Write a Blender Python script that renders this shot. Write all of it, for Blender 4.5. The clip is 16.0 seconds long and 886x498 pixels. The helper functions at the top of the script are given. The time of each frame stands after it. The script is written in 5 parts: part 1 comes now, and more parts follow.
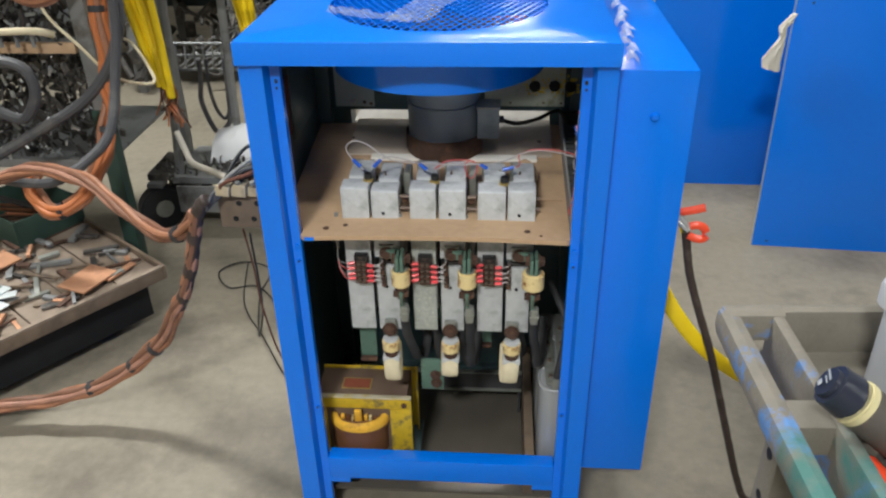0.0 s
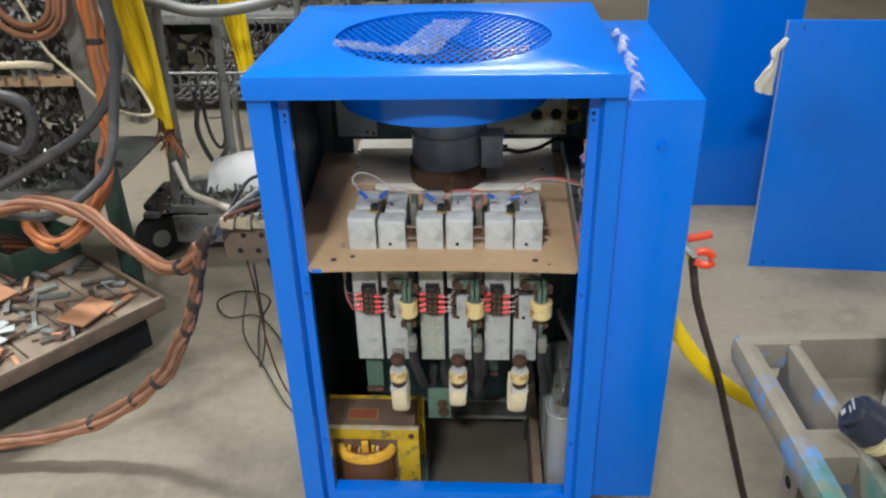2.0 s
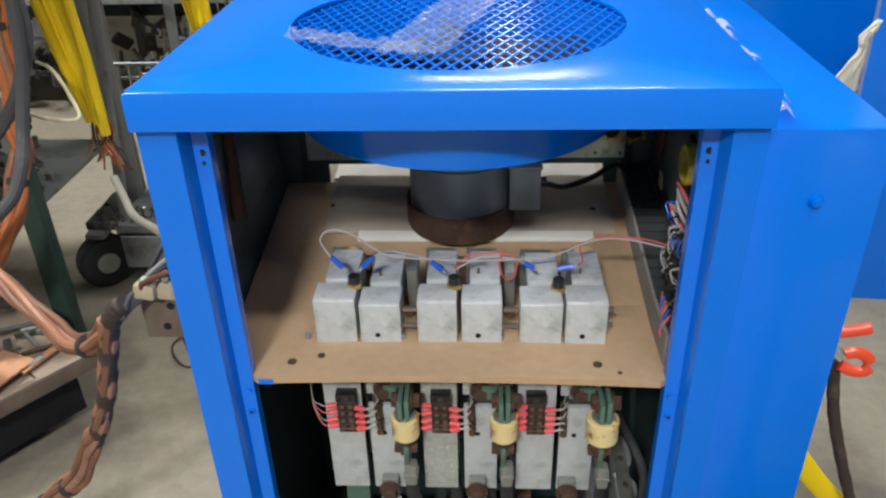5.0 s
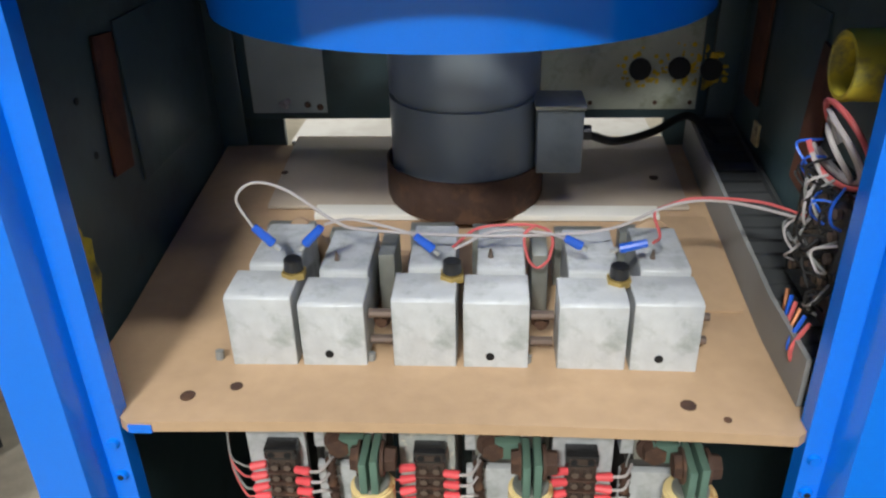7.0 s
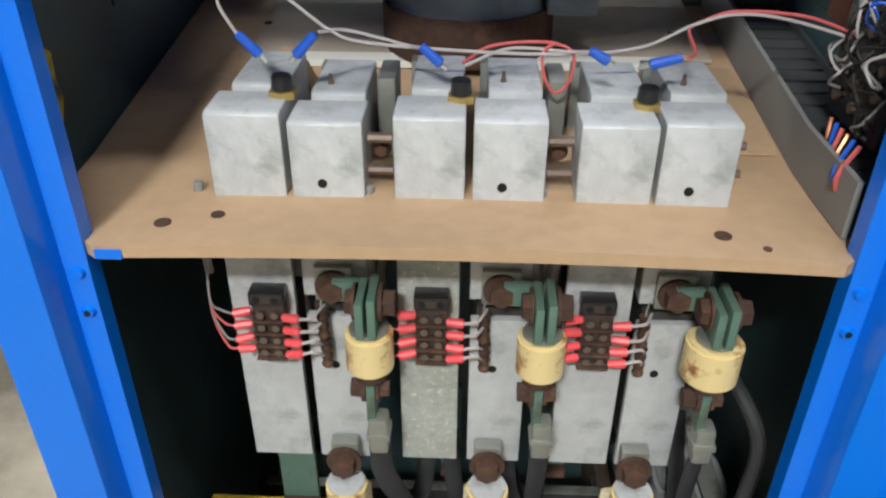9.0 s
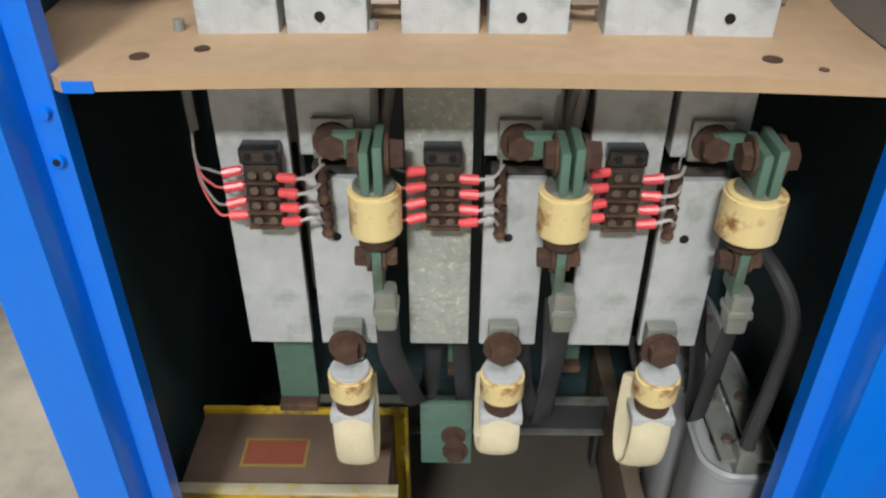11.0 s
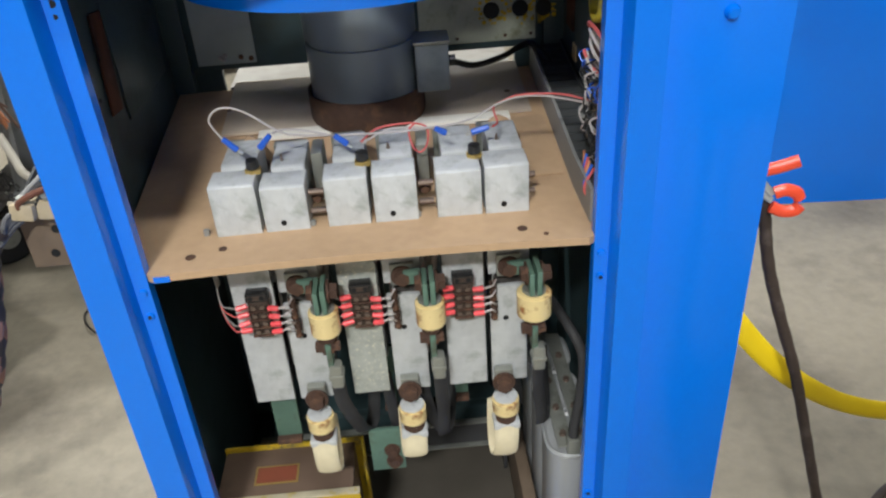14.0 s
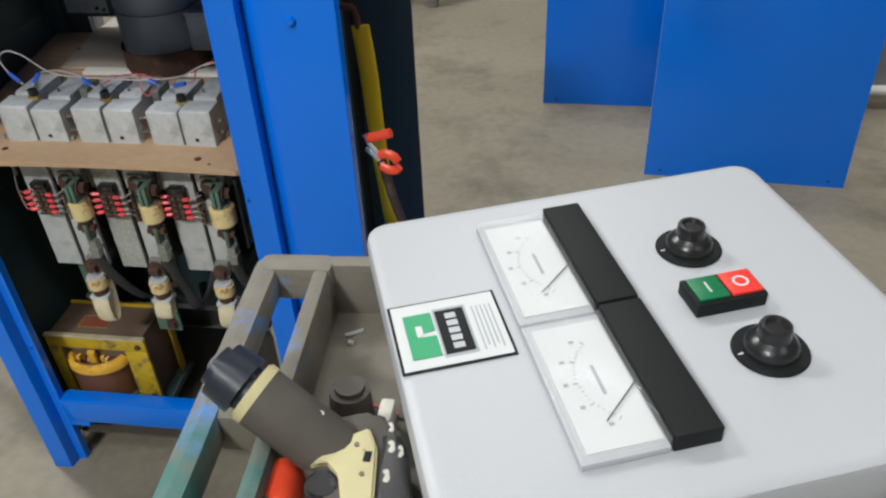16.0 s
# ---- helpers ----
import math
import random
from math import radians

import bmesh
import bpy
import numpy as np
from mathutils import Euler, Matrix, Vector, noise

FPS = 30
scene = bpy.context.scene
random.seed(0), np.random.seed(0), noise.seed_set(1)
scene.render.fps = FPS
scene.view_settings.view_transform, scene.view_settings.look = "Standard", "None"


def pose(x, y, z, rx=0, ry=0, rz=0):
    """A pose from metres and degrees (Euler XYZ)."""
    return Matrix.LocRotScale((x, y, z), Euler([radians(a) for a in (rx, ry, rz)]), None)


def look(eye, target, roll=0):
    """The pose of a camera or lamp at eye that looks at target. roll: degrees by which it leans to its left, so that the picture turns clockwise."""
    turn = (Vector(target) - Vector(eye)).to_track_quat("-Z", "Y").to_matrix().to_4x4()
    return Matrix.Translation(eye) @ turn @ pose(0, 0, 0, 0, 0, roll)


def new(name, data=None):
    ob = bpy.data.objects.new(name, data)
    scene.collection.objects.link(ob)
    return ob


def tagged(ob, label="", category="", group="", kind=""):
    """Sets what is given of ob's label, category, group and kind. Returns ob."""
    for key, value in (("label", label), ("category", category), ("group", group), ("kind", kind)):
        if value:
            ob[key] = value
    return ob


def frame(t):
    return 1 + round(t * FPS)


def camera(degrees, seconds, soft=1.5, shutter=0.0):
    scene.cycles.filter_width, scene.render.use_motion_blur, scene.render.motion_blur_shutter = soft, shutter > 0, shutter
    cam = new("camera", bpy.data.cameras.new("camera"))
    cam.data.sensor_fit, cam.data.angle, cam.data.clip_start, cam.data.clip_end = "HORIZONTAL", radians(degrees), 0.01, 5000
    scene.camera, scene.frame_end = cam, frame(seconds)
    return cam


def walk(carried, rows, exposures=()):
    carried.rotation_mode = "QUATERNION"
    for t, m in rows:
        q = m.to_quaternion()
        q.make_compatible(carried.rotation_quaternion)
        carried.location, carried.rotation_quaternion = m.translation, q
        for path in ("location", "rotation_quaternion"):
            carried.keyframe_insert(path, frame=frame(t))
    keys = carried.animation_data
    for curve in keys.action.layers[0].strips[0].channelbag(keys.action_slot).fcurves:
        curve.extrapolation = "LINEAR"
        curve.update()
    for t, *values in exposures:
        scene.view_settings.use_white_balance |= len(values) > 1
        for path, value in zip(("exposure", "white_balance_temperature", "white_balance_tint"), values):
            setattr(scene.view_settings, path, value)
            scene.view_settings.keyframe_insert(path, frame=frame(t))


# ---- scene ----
cam = camera(58.9, 16.0, 2.3)
PATH = [
    (0, (0.120, -1.255, 1.475), (-0.021, 0.463, 0.461), -1.2),
    (0.5, (0.115, -1.254, 1.484), (-0.021, 0.472, 0.483), -1.2),
    (1, (0.106, -1.255, 1.488), (-0.023, 0.480, 0.502), -1.3),
    (1.5, (0.102, -1.257, 1.489), (-0.022, 0.484, 0.514), -1.4),
    (2, (0.084, -1.250, 1.490), (-0.029, 0.497, 0.523), -1.6),
    (2.5, (0.039, -1.237, 1.486), (-0.054, 0.516, 0.527), -1.6),
    (3, (0.002, -1.223, 1.484), (-0.081, 0.532, 0.527), -1.7),
    (3.5, (-0.006, -1.218, 1.478), (-0.077, 0.535, 0.518), -1.8),
    (4, (-0.005, -1.193, 1.463), (-0.079, 0.551, 0.486), -1.7),
    (4.5, (0.015, -1.029, 1.425), (-0.069, 0.703, 0.429), -1.6),
    (4.7, (0.034, -0.904, 1.407), (-0.060, 0.817, 0.392), -1.6),
    (6.8, (0.028, -0.441, 1.151), (-0.101, 1.326, 0.223), -1.7),
    (7, (0.027, -0.440, 1.141), (-0.098, 1.318, 0.195), -1.5),
    (7.5, (0.017, -0.440, 1.113), (-0.083, 1.298, 0.129), -0.5),
    (8, (0.013, -0.439, 1.088), (-0.065, 1.284, 0.074), 0.3),
    (8.2, (0.009, -0.436, 1.075), (-0.053, 1.278, 0.046), 0.7),
    (10.3, (-0.003, -0.426, 0.962), (-0.075, 1.257, -0.117), -0.5),
    (10.5, (-0.015, -0.423, 0.952), (-0.053, 1.242, -0.156), -0),
    (11, (-0.018, -0.426, 0.930), (-0.038, 1.225, -0.198), 0.1),
    (11.5, (-0.014, -0.436, 0.910), (-0.038, 1.201, -0.238), 0.3),
    (12, (-0.012, -0.437, 0.905), (-0.032, 1.178, -0.276), 0.5),
    (12.5, (-0.012, -0.444, 0.897), (-0.031, 1.161, -0.295), 0.3),
    (13, (-0.006, -0.456, 0.905), (-0.022, 1.154, -0.282), -0.2),
    (13.5, (0.002, -0.539, 0.986), (0.011, 1.114, -0.139), -1.5),
    (14, (0.054, -0.745, 1.220), (0.112, 0.954, 0.166), -4),
    (14.5, (0.137, -0.928, 1.327), (0.267, 0.814, 0.354), -3.9),
    (15, (0.356, -1.086, 1.370), (0.463, 0.633, 0.353), -3.5),
    (15.5, (0.549, -1.114, 1.381), (0.539, 0.550, 0.272), -3.7),
    (16, (0.732, -1.014, 1.370), (0.476, 0.583, 0.193), -2.7),
]
walk(cam, [(t, look(eye, target, roll)) for t, eye, target, roll in PATH],
     [(0, -0.28), (4.7, -0.3), (6.8, 0.15), (8.2, 0.1), (10.3, 0.0), (13, 0.05), (13.5, 0.0), (14, 0.02), (14.5, -0.34), (15, -0.40), (16, -0.58)])

# ---- world and light ----
world = bpy.data.worlds.new("hall_air")
scene.world = world
world.use_nodes = True
world.node_tree.nodes["Background"].inputs[0].default_value = (0.9, 0.95, 1.0, 1)
world.node_tree.nodes["Background"].inputs[1].default_value = 0.06
LAMPS = [  # ceiling luminaires: x, y, length along x, width, watts
    (0.35, 2.3, 1.3, 0.35, 66), (-2.6, 1.4, 1.3, 0.35, 265), (3.4, 1.2, 1.3, 0.35, 45),
    (-0.75, -3.7, 0.7, 0.45, 310), (0.45, -1.5, 1.3, 0.22, 44), (3.6, -2.6, 1.3, 0.35, 32), (0.2, 5.2, 1.3, 0.35, 60), (0.35, 10.6, 0.5, 0.3, 60)]
CEIL = 4.4
scene.view_settings.exposure = 0.0

# ---- materials ----
def mat(name, color, rough=0.5, metal=0.0, vary=0.15, scale=8.0, bump=0.0, bscale=60.0, second=None, amount=0.5, patch=3.0, coat=0.0, sharp=0.12):
    """Procedural surface: base colour, fine grain, larger patches of a second colour, relief."""
    m = bpy.data.materials.new(name)
    m.use_nodes = True
    n, l = m.node_tree.nodes, m.node_tree.links
    b = n["Principled BSDF"]
    b.inputs["Roughness"].default_value, b.inputs["Metallic"].default_value = rough, metal
    b.inputs["Coat Weight"].default_value = coat
    b.inputs["Specular IOR Level"].default_value = 0.5 if rough < 0.45 else 0.28
    tc = n.new("ShaderNodeTexCoord")
    g = n.new("ShaderNodeTexNoise")
    g.inputs["Scale"].default_value, g.inputs["Detail"].default_value = scale, 6
    l.new(tc.outputs["Object"], g.inputs["Vector"])
    r = n.new("ShaderNodeMapRange")
    r.inputs["To Min"].default_value, r.inputs["To Max"].default_value = 1 - vary, 1 + vary
    l.new(g.outputs["Fac"], r.inputs["Value"])
    base = n.new("ShaderNodeMix")
    base.data_type = "RGBA"
    base.inputs["A"].default_value = (*color, 1)
    base.inputs["B"].default_value = (*(second or color), 1)
    p = n.new("ShaderNodeTexNoise")
    p.inputs["Scale"].default_value, p.inputs["Detail"].default_value, p.inputs["Roughness"].default_value = patch, 8, 0.65
    l.new(tc.outputs["Object"], p.inputs["Vector"])
    e = n.new("ShaderNodeMapRange")
    lo = 0.72 - 0.45 * amount
    e.inputs["From Min"].default_value, e.inputs["From Max"].default_value = lo, lo + sharp
    l.new(p.outputs["Fac"], e.inputs["Value"])
    if second:
        l.new(e.outputs["Result"], base.inputs["Factor"])
    else:
        base.inputs["Factor"].default_value = 0
    mul = n.new("ShaderNodeVectorMath")
    mul.operation = "SCALE"
    l.new(base.outputs["Result"], mul.inputs[0])
    l.new(r.outputs["Result"], mul.inputs["Scale"])
    l.new(mul.outputs["Vector"], b.inputs["Base Color"])
    rr = n.new("ShaderNodeMapRange")
    rr.inputs["To Min"].default_value, rr.inputs["To Max"].default_value = max(rough - 0.12, 0.03), min(rough + 0.12, 1)
    l.new(p.outputs["Fac"], rr.inputs["Value"])
    l.new(rr.outputs["Result"], b.inputs["Roughness"])
    if bump:
        h = n.new("ShaderNodeTexNoise")
        h.inputs["Scale"].default_value, h.inputs["Detail"].default_value = bscale, 4
        l.new(tc.outputs["Object"], h.inputs["Vector"])
        bp = n.new("ShaderNodeBump")
        bp.inputs["Strength"].default_value, bp.inputs["Distance"].default_value = bump, 0.002
        l.new(h.outputs["Fac"], bp.inputs["Height"])
        l.new(bp.outputs["Normal"], b.inputs["Normal"])
    return m

BLUE = mat("blue_enamel", (0.0, 0.178, 0.84), 0.19, 0, 0.05, 3, 0.05, 14)
CONCRETE = mat("worn_concrete", (0.245, 0.215, 0.165), 0.6, 0, 0.2, 34, 0.3, 90, (0.125, 0.108, 0.086), 0.5, 2.6, sharp=0.24)
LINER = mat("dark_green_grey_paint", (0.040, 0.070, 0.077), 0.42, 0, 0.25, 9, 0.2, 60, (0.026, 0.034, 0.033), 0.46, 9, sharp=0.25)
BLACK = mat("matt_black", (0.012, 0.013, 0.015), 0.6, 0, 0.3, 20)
RUBBER = mat("black_rubber", (0.02, 0.02, 0.021), 0.55, 0, 0.3, 30, 0.1, 80)
PLYWOOD = mat("tan_fibreboard", (0.50, 0.34, 0.21), 0.6, 0, 0.12, 60, 0.1, 150, (0.36, 0.23, 0.14), 0.3, 4, sharp=0.3)
PALEWOOD = mat("pale_board", (0.80, 0.77, 0.70), 0.7, 0, 0.06, 20)
ALU = mat("dull_aluminium", (0.545, 0.56, 0.572), 0.50, 0.15, 0.18, 60, 0.4, 150, (0.27, 0.30, 0.28), 0.46, 34, sharp=0.26)
SPECKLE = mat("corroded_aluminium", (0.43, 0.45, 0.42), 0.5, 0.15, 0.25, 120, 0.6, 220, (0.70, 0.68, 0.55), 0.37, 170, sharp=0.09)
RUST = mat("rusty_steel", (0.085, 0.050, 0.038), 0.75, 0.2, 0.35, 60, 0.5, 160, (0.14, 0.075, 0.048), 0.5, 40)
RUSTRED = mat("red_brown_bar", (0.13, 0.05, 0.03), 0.7, 0.1, 0.3, 30, 0.3, 90, (0.06, 0.03, 0.025), 0.5, 12)
CREAM = mat("cream_ceramic", (0.78, 0.62, 0.31), 0.38, 0, 0.09, 20, 0, 60, (0.30, 0.11, 0.03), 0.45, 42, sharp=0.12)
GREENPAT = mat("green_patina_copper", (0.125, 0.215, 0.17), 0.6, 0.25, 0.25, 25, 0.25, 90, (0.09, 0.10, 0.075), 0.45, 14)
GREYMETAL = mat("grey_tin_plate", (0.33, 0.34, 0.31), 0.45, 0.6, 0.25, 40, 0.2, 100, (0.20, 0.21, 0.18), 0.4, 18)
BRAID = mat("cream_sleeve", (0.68, 0.60, 0.42), 0.8, 0, 0.12, 60, 0.4, 260)
DARKTAPE = mat("dark_tape_wrap", (0.045, 0.045, 0.048), 0.6, 0, 0.3, 40, 0.3, 120)
PHENOL = mat("brown_phenolic", (0.060, 0.042, 0.034), 0.5, 0, 0.35, 70, 0.2, 150)
SCREWMETAL = mat("tarnished_screw", (0.21, 0.16, 0.135), 0.45, 0.7, 0.3, 90)
REDVINYL = mat("red_crimp_sleeve", (0.80, 0.085, 0.10), 0.35, 0, 0.1, 40)
BLUEVINYL = mat("blue_spade_sleeve", (0.02, 0.12, 0.65), 0.35, 0, 0.1, 40)
WHITEWIRE = mat("white_wire", (0.50, 0.46, 0.46), 0.45, 0, 0.08, 40)
REDWIRE = mat("red_wire", (0.62, 0.13, 0.13), 0.45, 0, 0.1, 40)
GREYWIRE = mat("grey_wire", (0.27, 0.27, 0.26), 0.5, 0, 0.15, 40)
YELLOWPAINT = mat("chipped_yellow_paint", (0.62, 0.42, 0.03), 0.5, 0.15, 0.25, 40, 0.3, 100, (0.22, 0.17, 0.06), 0.46, 30)
CORE = mat("brown_varnished_steel", (0.17, 0.115, 0.085), 0.5, 0.1, 0.15, 20, 0.15, 200, (0.12, 0.085, 0.065), 0.4, 8)
COILTOP = mat("amber_yellow_tape", (0.78, 0.44, 0.05), 0.45, 0, 0.2, 30, 0.3, 80, (0.40, 0.20, 0.04), 0.42, 32, sharp=0.2)
COILSIDE = mat("brown_coil_wrap", (0.15, 0.065, 0.03), 0.45, 0, 0.2, 30, 0.2, 90)
REDLABEL = mat("faded_red_label", (0.24, 0.07, 0.04), 0.6, 0, 0.2, 60)
GOLDLABEL = mat("gold_border", (0.50, 0.36, 0.12), 0.4, 0.5, 0.1, 40)
CAPGREY = mat("grey_can_paint", (0.36, 0.37, 0.38), 0.35, 0.1, 0.07, 8, 0.05, 60)
MOTORGREY = mat("grey_motor_paint", (0.24, 0.28, 0.305), 0.33, 0.1, 0.16, 12, 0.08, 80, (0.18, 0.21, 0.23), 0.42, 9)
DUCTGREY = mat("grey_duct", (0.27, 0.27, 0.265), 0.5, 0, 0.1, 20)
CABINETGREY = mat("light_grey_powder_coat", (0.455, 0.468, 0.50), 0.42, 0, 0.03, 8, 0.10, 320)
CARTGREY = mat("worn_grey_plastic", (0.19, 0.172, 0.142), 0.62, 0, 0.3, 22, 0.5, 130, (0.105, 0.093, 0.076), 0.46, 11, sharp=0.3)
YELLOWJACKET = mat("yellow_jacket", (0.85, 0.60, 0.01), 0.4, 0, 0.07, 15, 0.1, 60)
ORANGEJACKET = mat("orange_brown_jacket", (0.33, 0.15, 0.085), 0.5, 0, 0.25, 12, 0.2, 70, (0.17, 0.085, 0.055), 0.48, 14, sharp=0.25)
BRIGHTORANGE = mat("bright_orange_jacket", (0.50, 0.165, 0.06), 0.5, 0, 0.2, 12, 0.2, 70, (0.30, 0.11, 0.055), 0.42, 10, sharp=0.3)
PINKJACKET = mat("faded_pink_jacket", (0.36, 0.185, 0.13), 0.5, 0, 0.25, 12, 0.2, 70, (0.19, 0.10, 0.07), 0.48, 16, sharp=0.25)
BROWNJACKET = mat("dirty_brown_jacket", (0.20, 0.095, 0.06), 0.5, 0, 0.25, 12, 0.2, 70, (0.10, 0.06, 0.045), 0.5, 12, sharp=0.25)
BROWNWRAP = mat("dark_brown_wrap", (0.055, 0.040, 0.034), 0.55, 0, 0.3, 40, 0.4, 120, (0.09, 0.07, 0.06), 0.4, 30)
GREYCREAM = mat("grey_cream_hose", (0.44, 0.41, 0.35), 0.55, 0, 0.15, 20, 0.2, 80)
COPPER = mat("bare_copper", (0.66, 0.28, 0.15), 0.35, 0.9, 0.2, 30, 0.1, 90, (0.33, 0.16, 0.10), 0.35, 10)
STEELPLATE = mat("zinc_plate", (0.62, 0.64, 0.64), 0.35, 0.7, 0.12, 40)
PALEWORN = mat("worn_pale_primer", (0.42, 0.44, 0.36), 0.5, 0.1, 0.25, 30, 0.2, 90, (0.19, 0.20, 0.12), 0.48, 26, sharp=0.25)
YELLOWFLECK = mat("sprayed_yellow_fleck", (0.50, 0.41, 0.04), 0.7, 0, 0.25, 40, 0.2, 90, (0.085, 0.10, 0.08), 0.5, 26, sharp=0.15)
SMEARED = mat("paint_smeared_grey_plastic", (0.20, 0.18, 0.15), 0.6, 0, 0.3, 22, 0.5, 130, (0.11, 0.24, 0.52), 0.44, 17, sharp=0.10)

def spill(m, color, y0, y1):
    """Dried paint spilled along a bar: solid past y1, breaking up towards y0."""
    n, l = m.node_tree.nodes, m.node_tree.links
    b = n["Principled BSDF"]
    base = b.inputs["Base Color"].links[0].from_socket
    tc, sep = n.new("ShaderNodeTexCoord"), n.new("ShaderNodeSeparateXYZ")
    l.new(tc.outputs["Object"], sep.inputs[0])
    run, no, add, edge, mix = n.new("ShaderNodeMapRange"), n.new("ShaderNodeTexNoise"), n.new("ShaderNodeMath"), n.new("ShaderNodeMapRange"), n.new("ShaderNodeMix")
    run.inputs["From Min"].default_value, run.inputs["From Max"].default_value = y0, y1
    l.new(sep.outputs["Y"], run.inputs["Value"])
    no.inputs["Scale"].default_value, no.inputs["Detail"].default_value = 24, 8
    l.new(tc.outputs["Object"], no.inputs["Vector"])
    l.new(run.outputs["Result"], add.inputs[0])
    l.new(no.outputs["Fac"], add.inputs[1])
    edge.inputs["From Min"].default_value, edge.inputs["From Max"].default_value = 0.85, 1.15
    l.new(add.outputs["Value"], edge.inputs["Value"])
    mix.data_type = "RGBA"
    l.new(edge.outputs["Result"], mix.inputs["Factor"])
    l.new(base, mix.inputs["A"])
    mix.inputs["B"].default_value = (*color, 1)
    l.new(mix.outputs["Result"], b.inputs["Base Color"])

spill(SMEARED, (0.065, 0.17, 0.155), -0.17, -0.40)
COPPERPLATE = mat("dull_copper_plate", (0.56, 0.29, 0.17), 0.5, 0.3, 0.15, 30, 0.1, 90, (0.38, 0.19, 0.12), 0.42, 16, sharp=0.25)
PALEZINC = mat("pale_zinc_strip", (0.58, 0.62, 0.62), 0.45, 0.25, 0.12, 40, 0.1, 90)
DIRTYCREAM = mat("grimy_cream_plastic", (0.44, 0.36, 0.24), 0.55, 0, 0.2, 60, 0.2, 120, (0.17, 0.14, 0.10), 0.5, 34, sharp=0.25)
CHIPCREAM = mat("chipped_cream_paint", (0.58, 0.52, 0.30), 0.55, 0, 0.12, 40, 0.3, 90, (0.07, 0.063, 0.056), 0.14, 34, sharp=0.03)
CONDUIT = mat("grey_conduit", (0.075, 0.075, 0.080), 0.5, 0, 0.25, 12, 0.25, 60, (0.12, 0.115, 0.11), 0.42, 9)
RACKSTEEL = mat("grey_rack_steel", (0.23, 0.235, 0.235), 0.5, 0.3, 0.25, 14, 0.1, 60, (0.12, 0.11, 0.10), 0.4, 9)
RACKGREEN = mat("dark_green_post", (0.04, 0.075, 0.06), 0.5, 0.1, 0.25, 14, 0.1, 60)
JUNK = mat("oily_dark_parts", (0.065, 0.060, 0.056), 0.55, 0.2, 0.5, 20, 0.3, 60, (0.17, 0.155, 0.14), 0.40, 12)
PAN = mat("dirty_pan_steel", (0.125, 0.11, 0.092), 0.24, 0.2, 0.2, 12, 0.06, 30, (0.15, 0.13, 0.105), 0.45, 5, sharp=0.3)
# pale backing that stands in for brightly lit floor beyond the rear slot
SLOTBACK = mat("bright_slot_backing", (0.36, 0.34, 0.31), 0.7, 0, 0.08, 20, 0.1, 90, (0.30, 0.28, 0.25), 0.4, 8)
SHEET = mat("pale_hardboard_sheet", (0.47, 0.39, 0.31), 0.33, 0, 0.1, 40, 0.08, 120, (0.36, 0.29, 0.22), 0.42, 9, sharp=0.3)
CREAMEDGE = mat("worn_cream_edge", (0.56, 0.50, 0.36), 0.5, 0.2, 0.2, 60, 0.3, 120, (0.55, 0.40, 0.05), 0.42, 40, sharp=0.15)
# darker copy of the duct grey, with shade put into the colour
DUCTSHADED = mat("shaded_grey_duct", (0.055, 0.058, 0.060), 0.45, 0, 0.15, 20)
OILYWOOD = mat("oil_soaked_wood", (0.17, 0.125, 0.09), 0.6, 0, 0.3, 25, 0.3, 70, (0.07, 0.055, 0.045), 0.5, 9, sharp=0.3)
# pale tone holds the light that falls through the fan grille
GRILLELIT = mat("grille_lit_green", (0.38, 0.43, 0.42), 0.5, 0, 0.15, 30, 0.1, 90, (0.26, 0.31, 0.31), 0.4, 12, sharp=0.3)
WOODDECK = mat("stained_deck_wood", (0.25, 0.195, 0.15), 0.7, 0, 0.3, 25, 0.3, 70, (0.14, 0.10, 0.072), 0.45, 6, sharp=0.3)
WALLPAINT = mat("pale_grey_wall", (0.50, 0.49, 0.46), 0.6, 0, 0.05, 6, 0.05, 60)
WALLLOW = mat("mid_grey_panel", (0.27, 0.28, 0.29), 0.5, 0, 0.06, 6, 0.05, 60)
WHITEPAINT = mat("white_paint", (0.80, 0.79, 0.76), 0.5, 0, 0.05, 10)
CLOTH = mat("off_white_rag", (0.66, 0.63, 0.56), 0.9, 0, 0.12, 40, 0.4, 180)
REDPLASTIC = mat("red_orange_plastic", (0.80, 0.075, 0.03), 0.35, 0, 0.1, 20)
TOOLDARK = mat("grey_brown_tool_grip", (0.095, 0.085, 0.075), 0.6, 0, 0.2, 30, 0.3, 140)
TOOLCREAM = mat("cream_paint_splash", (0.66, 0.61, 0.42), 0.6, 0, 0.12, 40, 0.3, 80)
GLOSSBLACK = mat("black_plastic", (0.018, 0.018, 0.02), 0.28, 0, 0.2, 20)
SATINBLACK = mat("satin_black_panel", (0.008, 0.009, 0.010), 0.6, 0, 0.1, 20)
DIAL = mat("white_dial", (0.63, 0.645, 0.66), 0.5, 0, 0.03, 30)
DIALGREY = mat("grey_print", (0.36, 0.38, 0.41), 0.5)
GREENINK = mat("green_print", (0.0, 0.30, 0.12), 0.4, 0, 0.03)
BTNGREEN = mat("green_push_button", (0.0, 0.15, 0.055), 0.35, 0, 0.05)
BTNRED = mat("red_push_button", (0.80, 0.04, 0.03), 0.35, 0, 0.05)
NAVYCAP = mat("dark_navy_plastic", (0.02, 0.024, 0.04), 0.35, 0, 0.2, 20, 0.1, 90)
WHITESHEET = mat("white_sheet_plastic", (0.74, 0.75, 0.77), 0.4, 0, 0.06, 12, 0.2, 30)

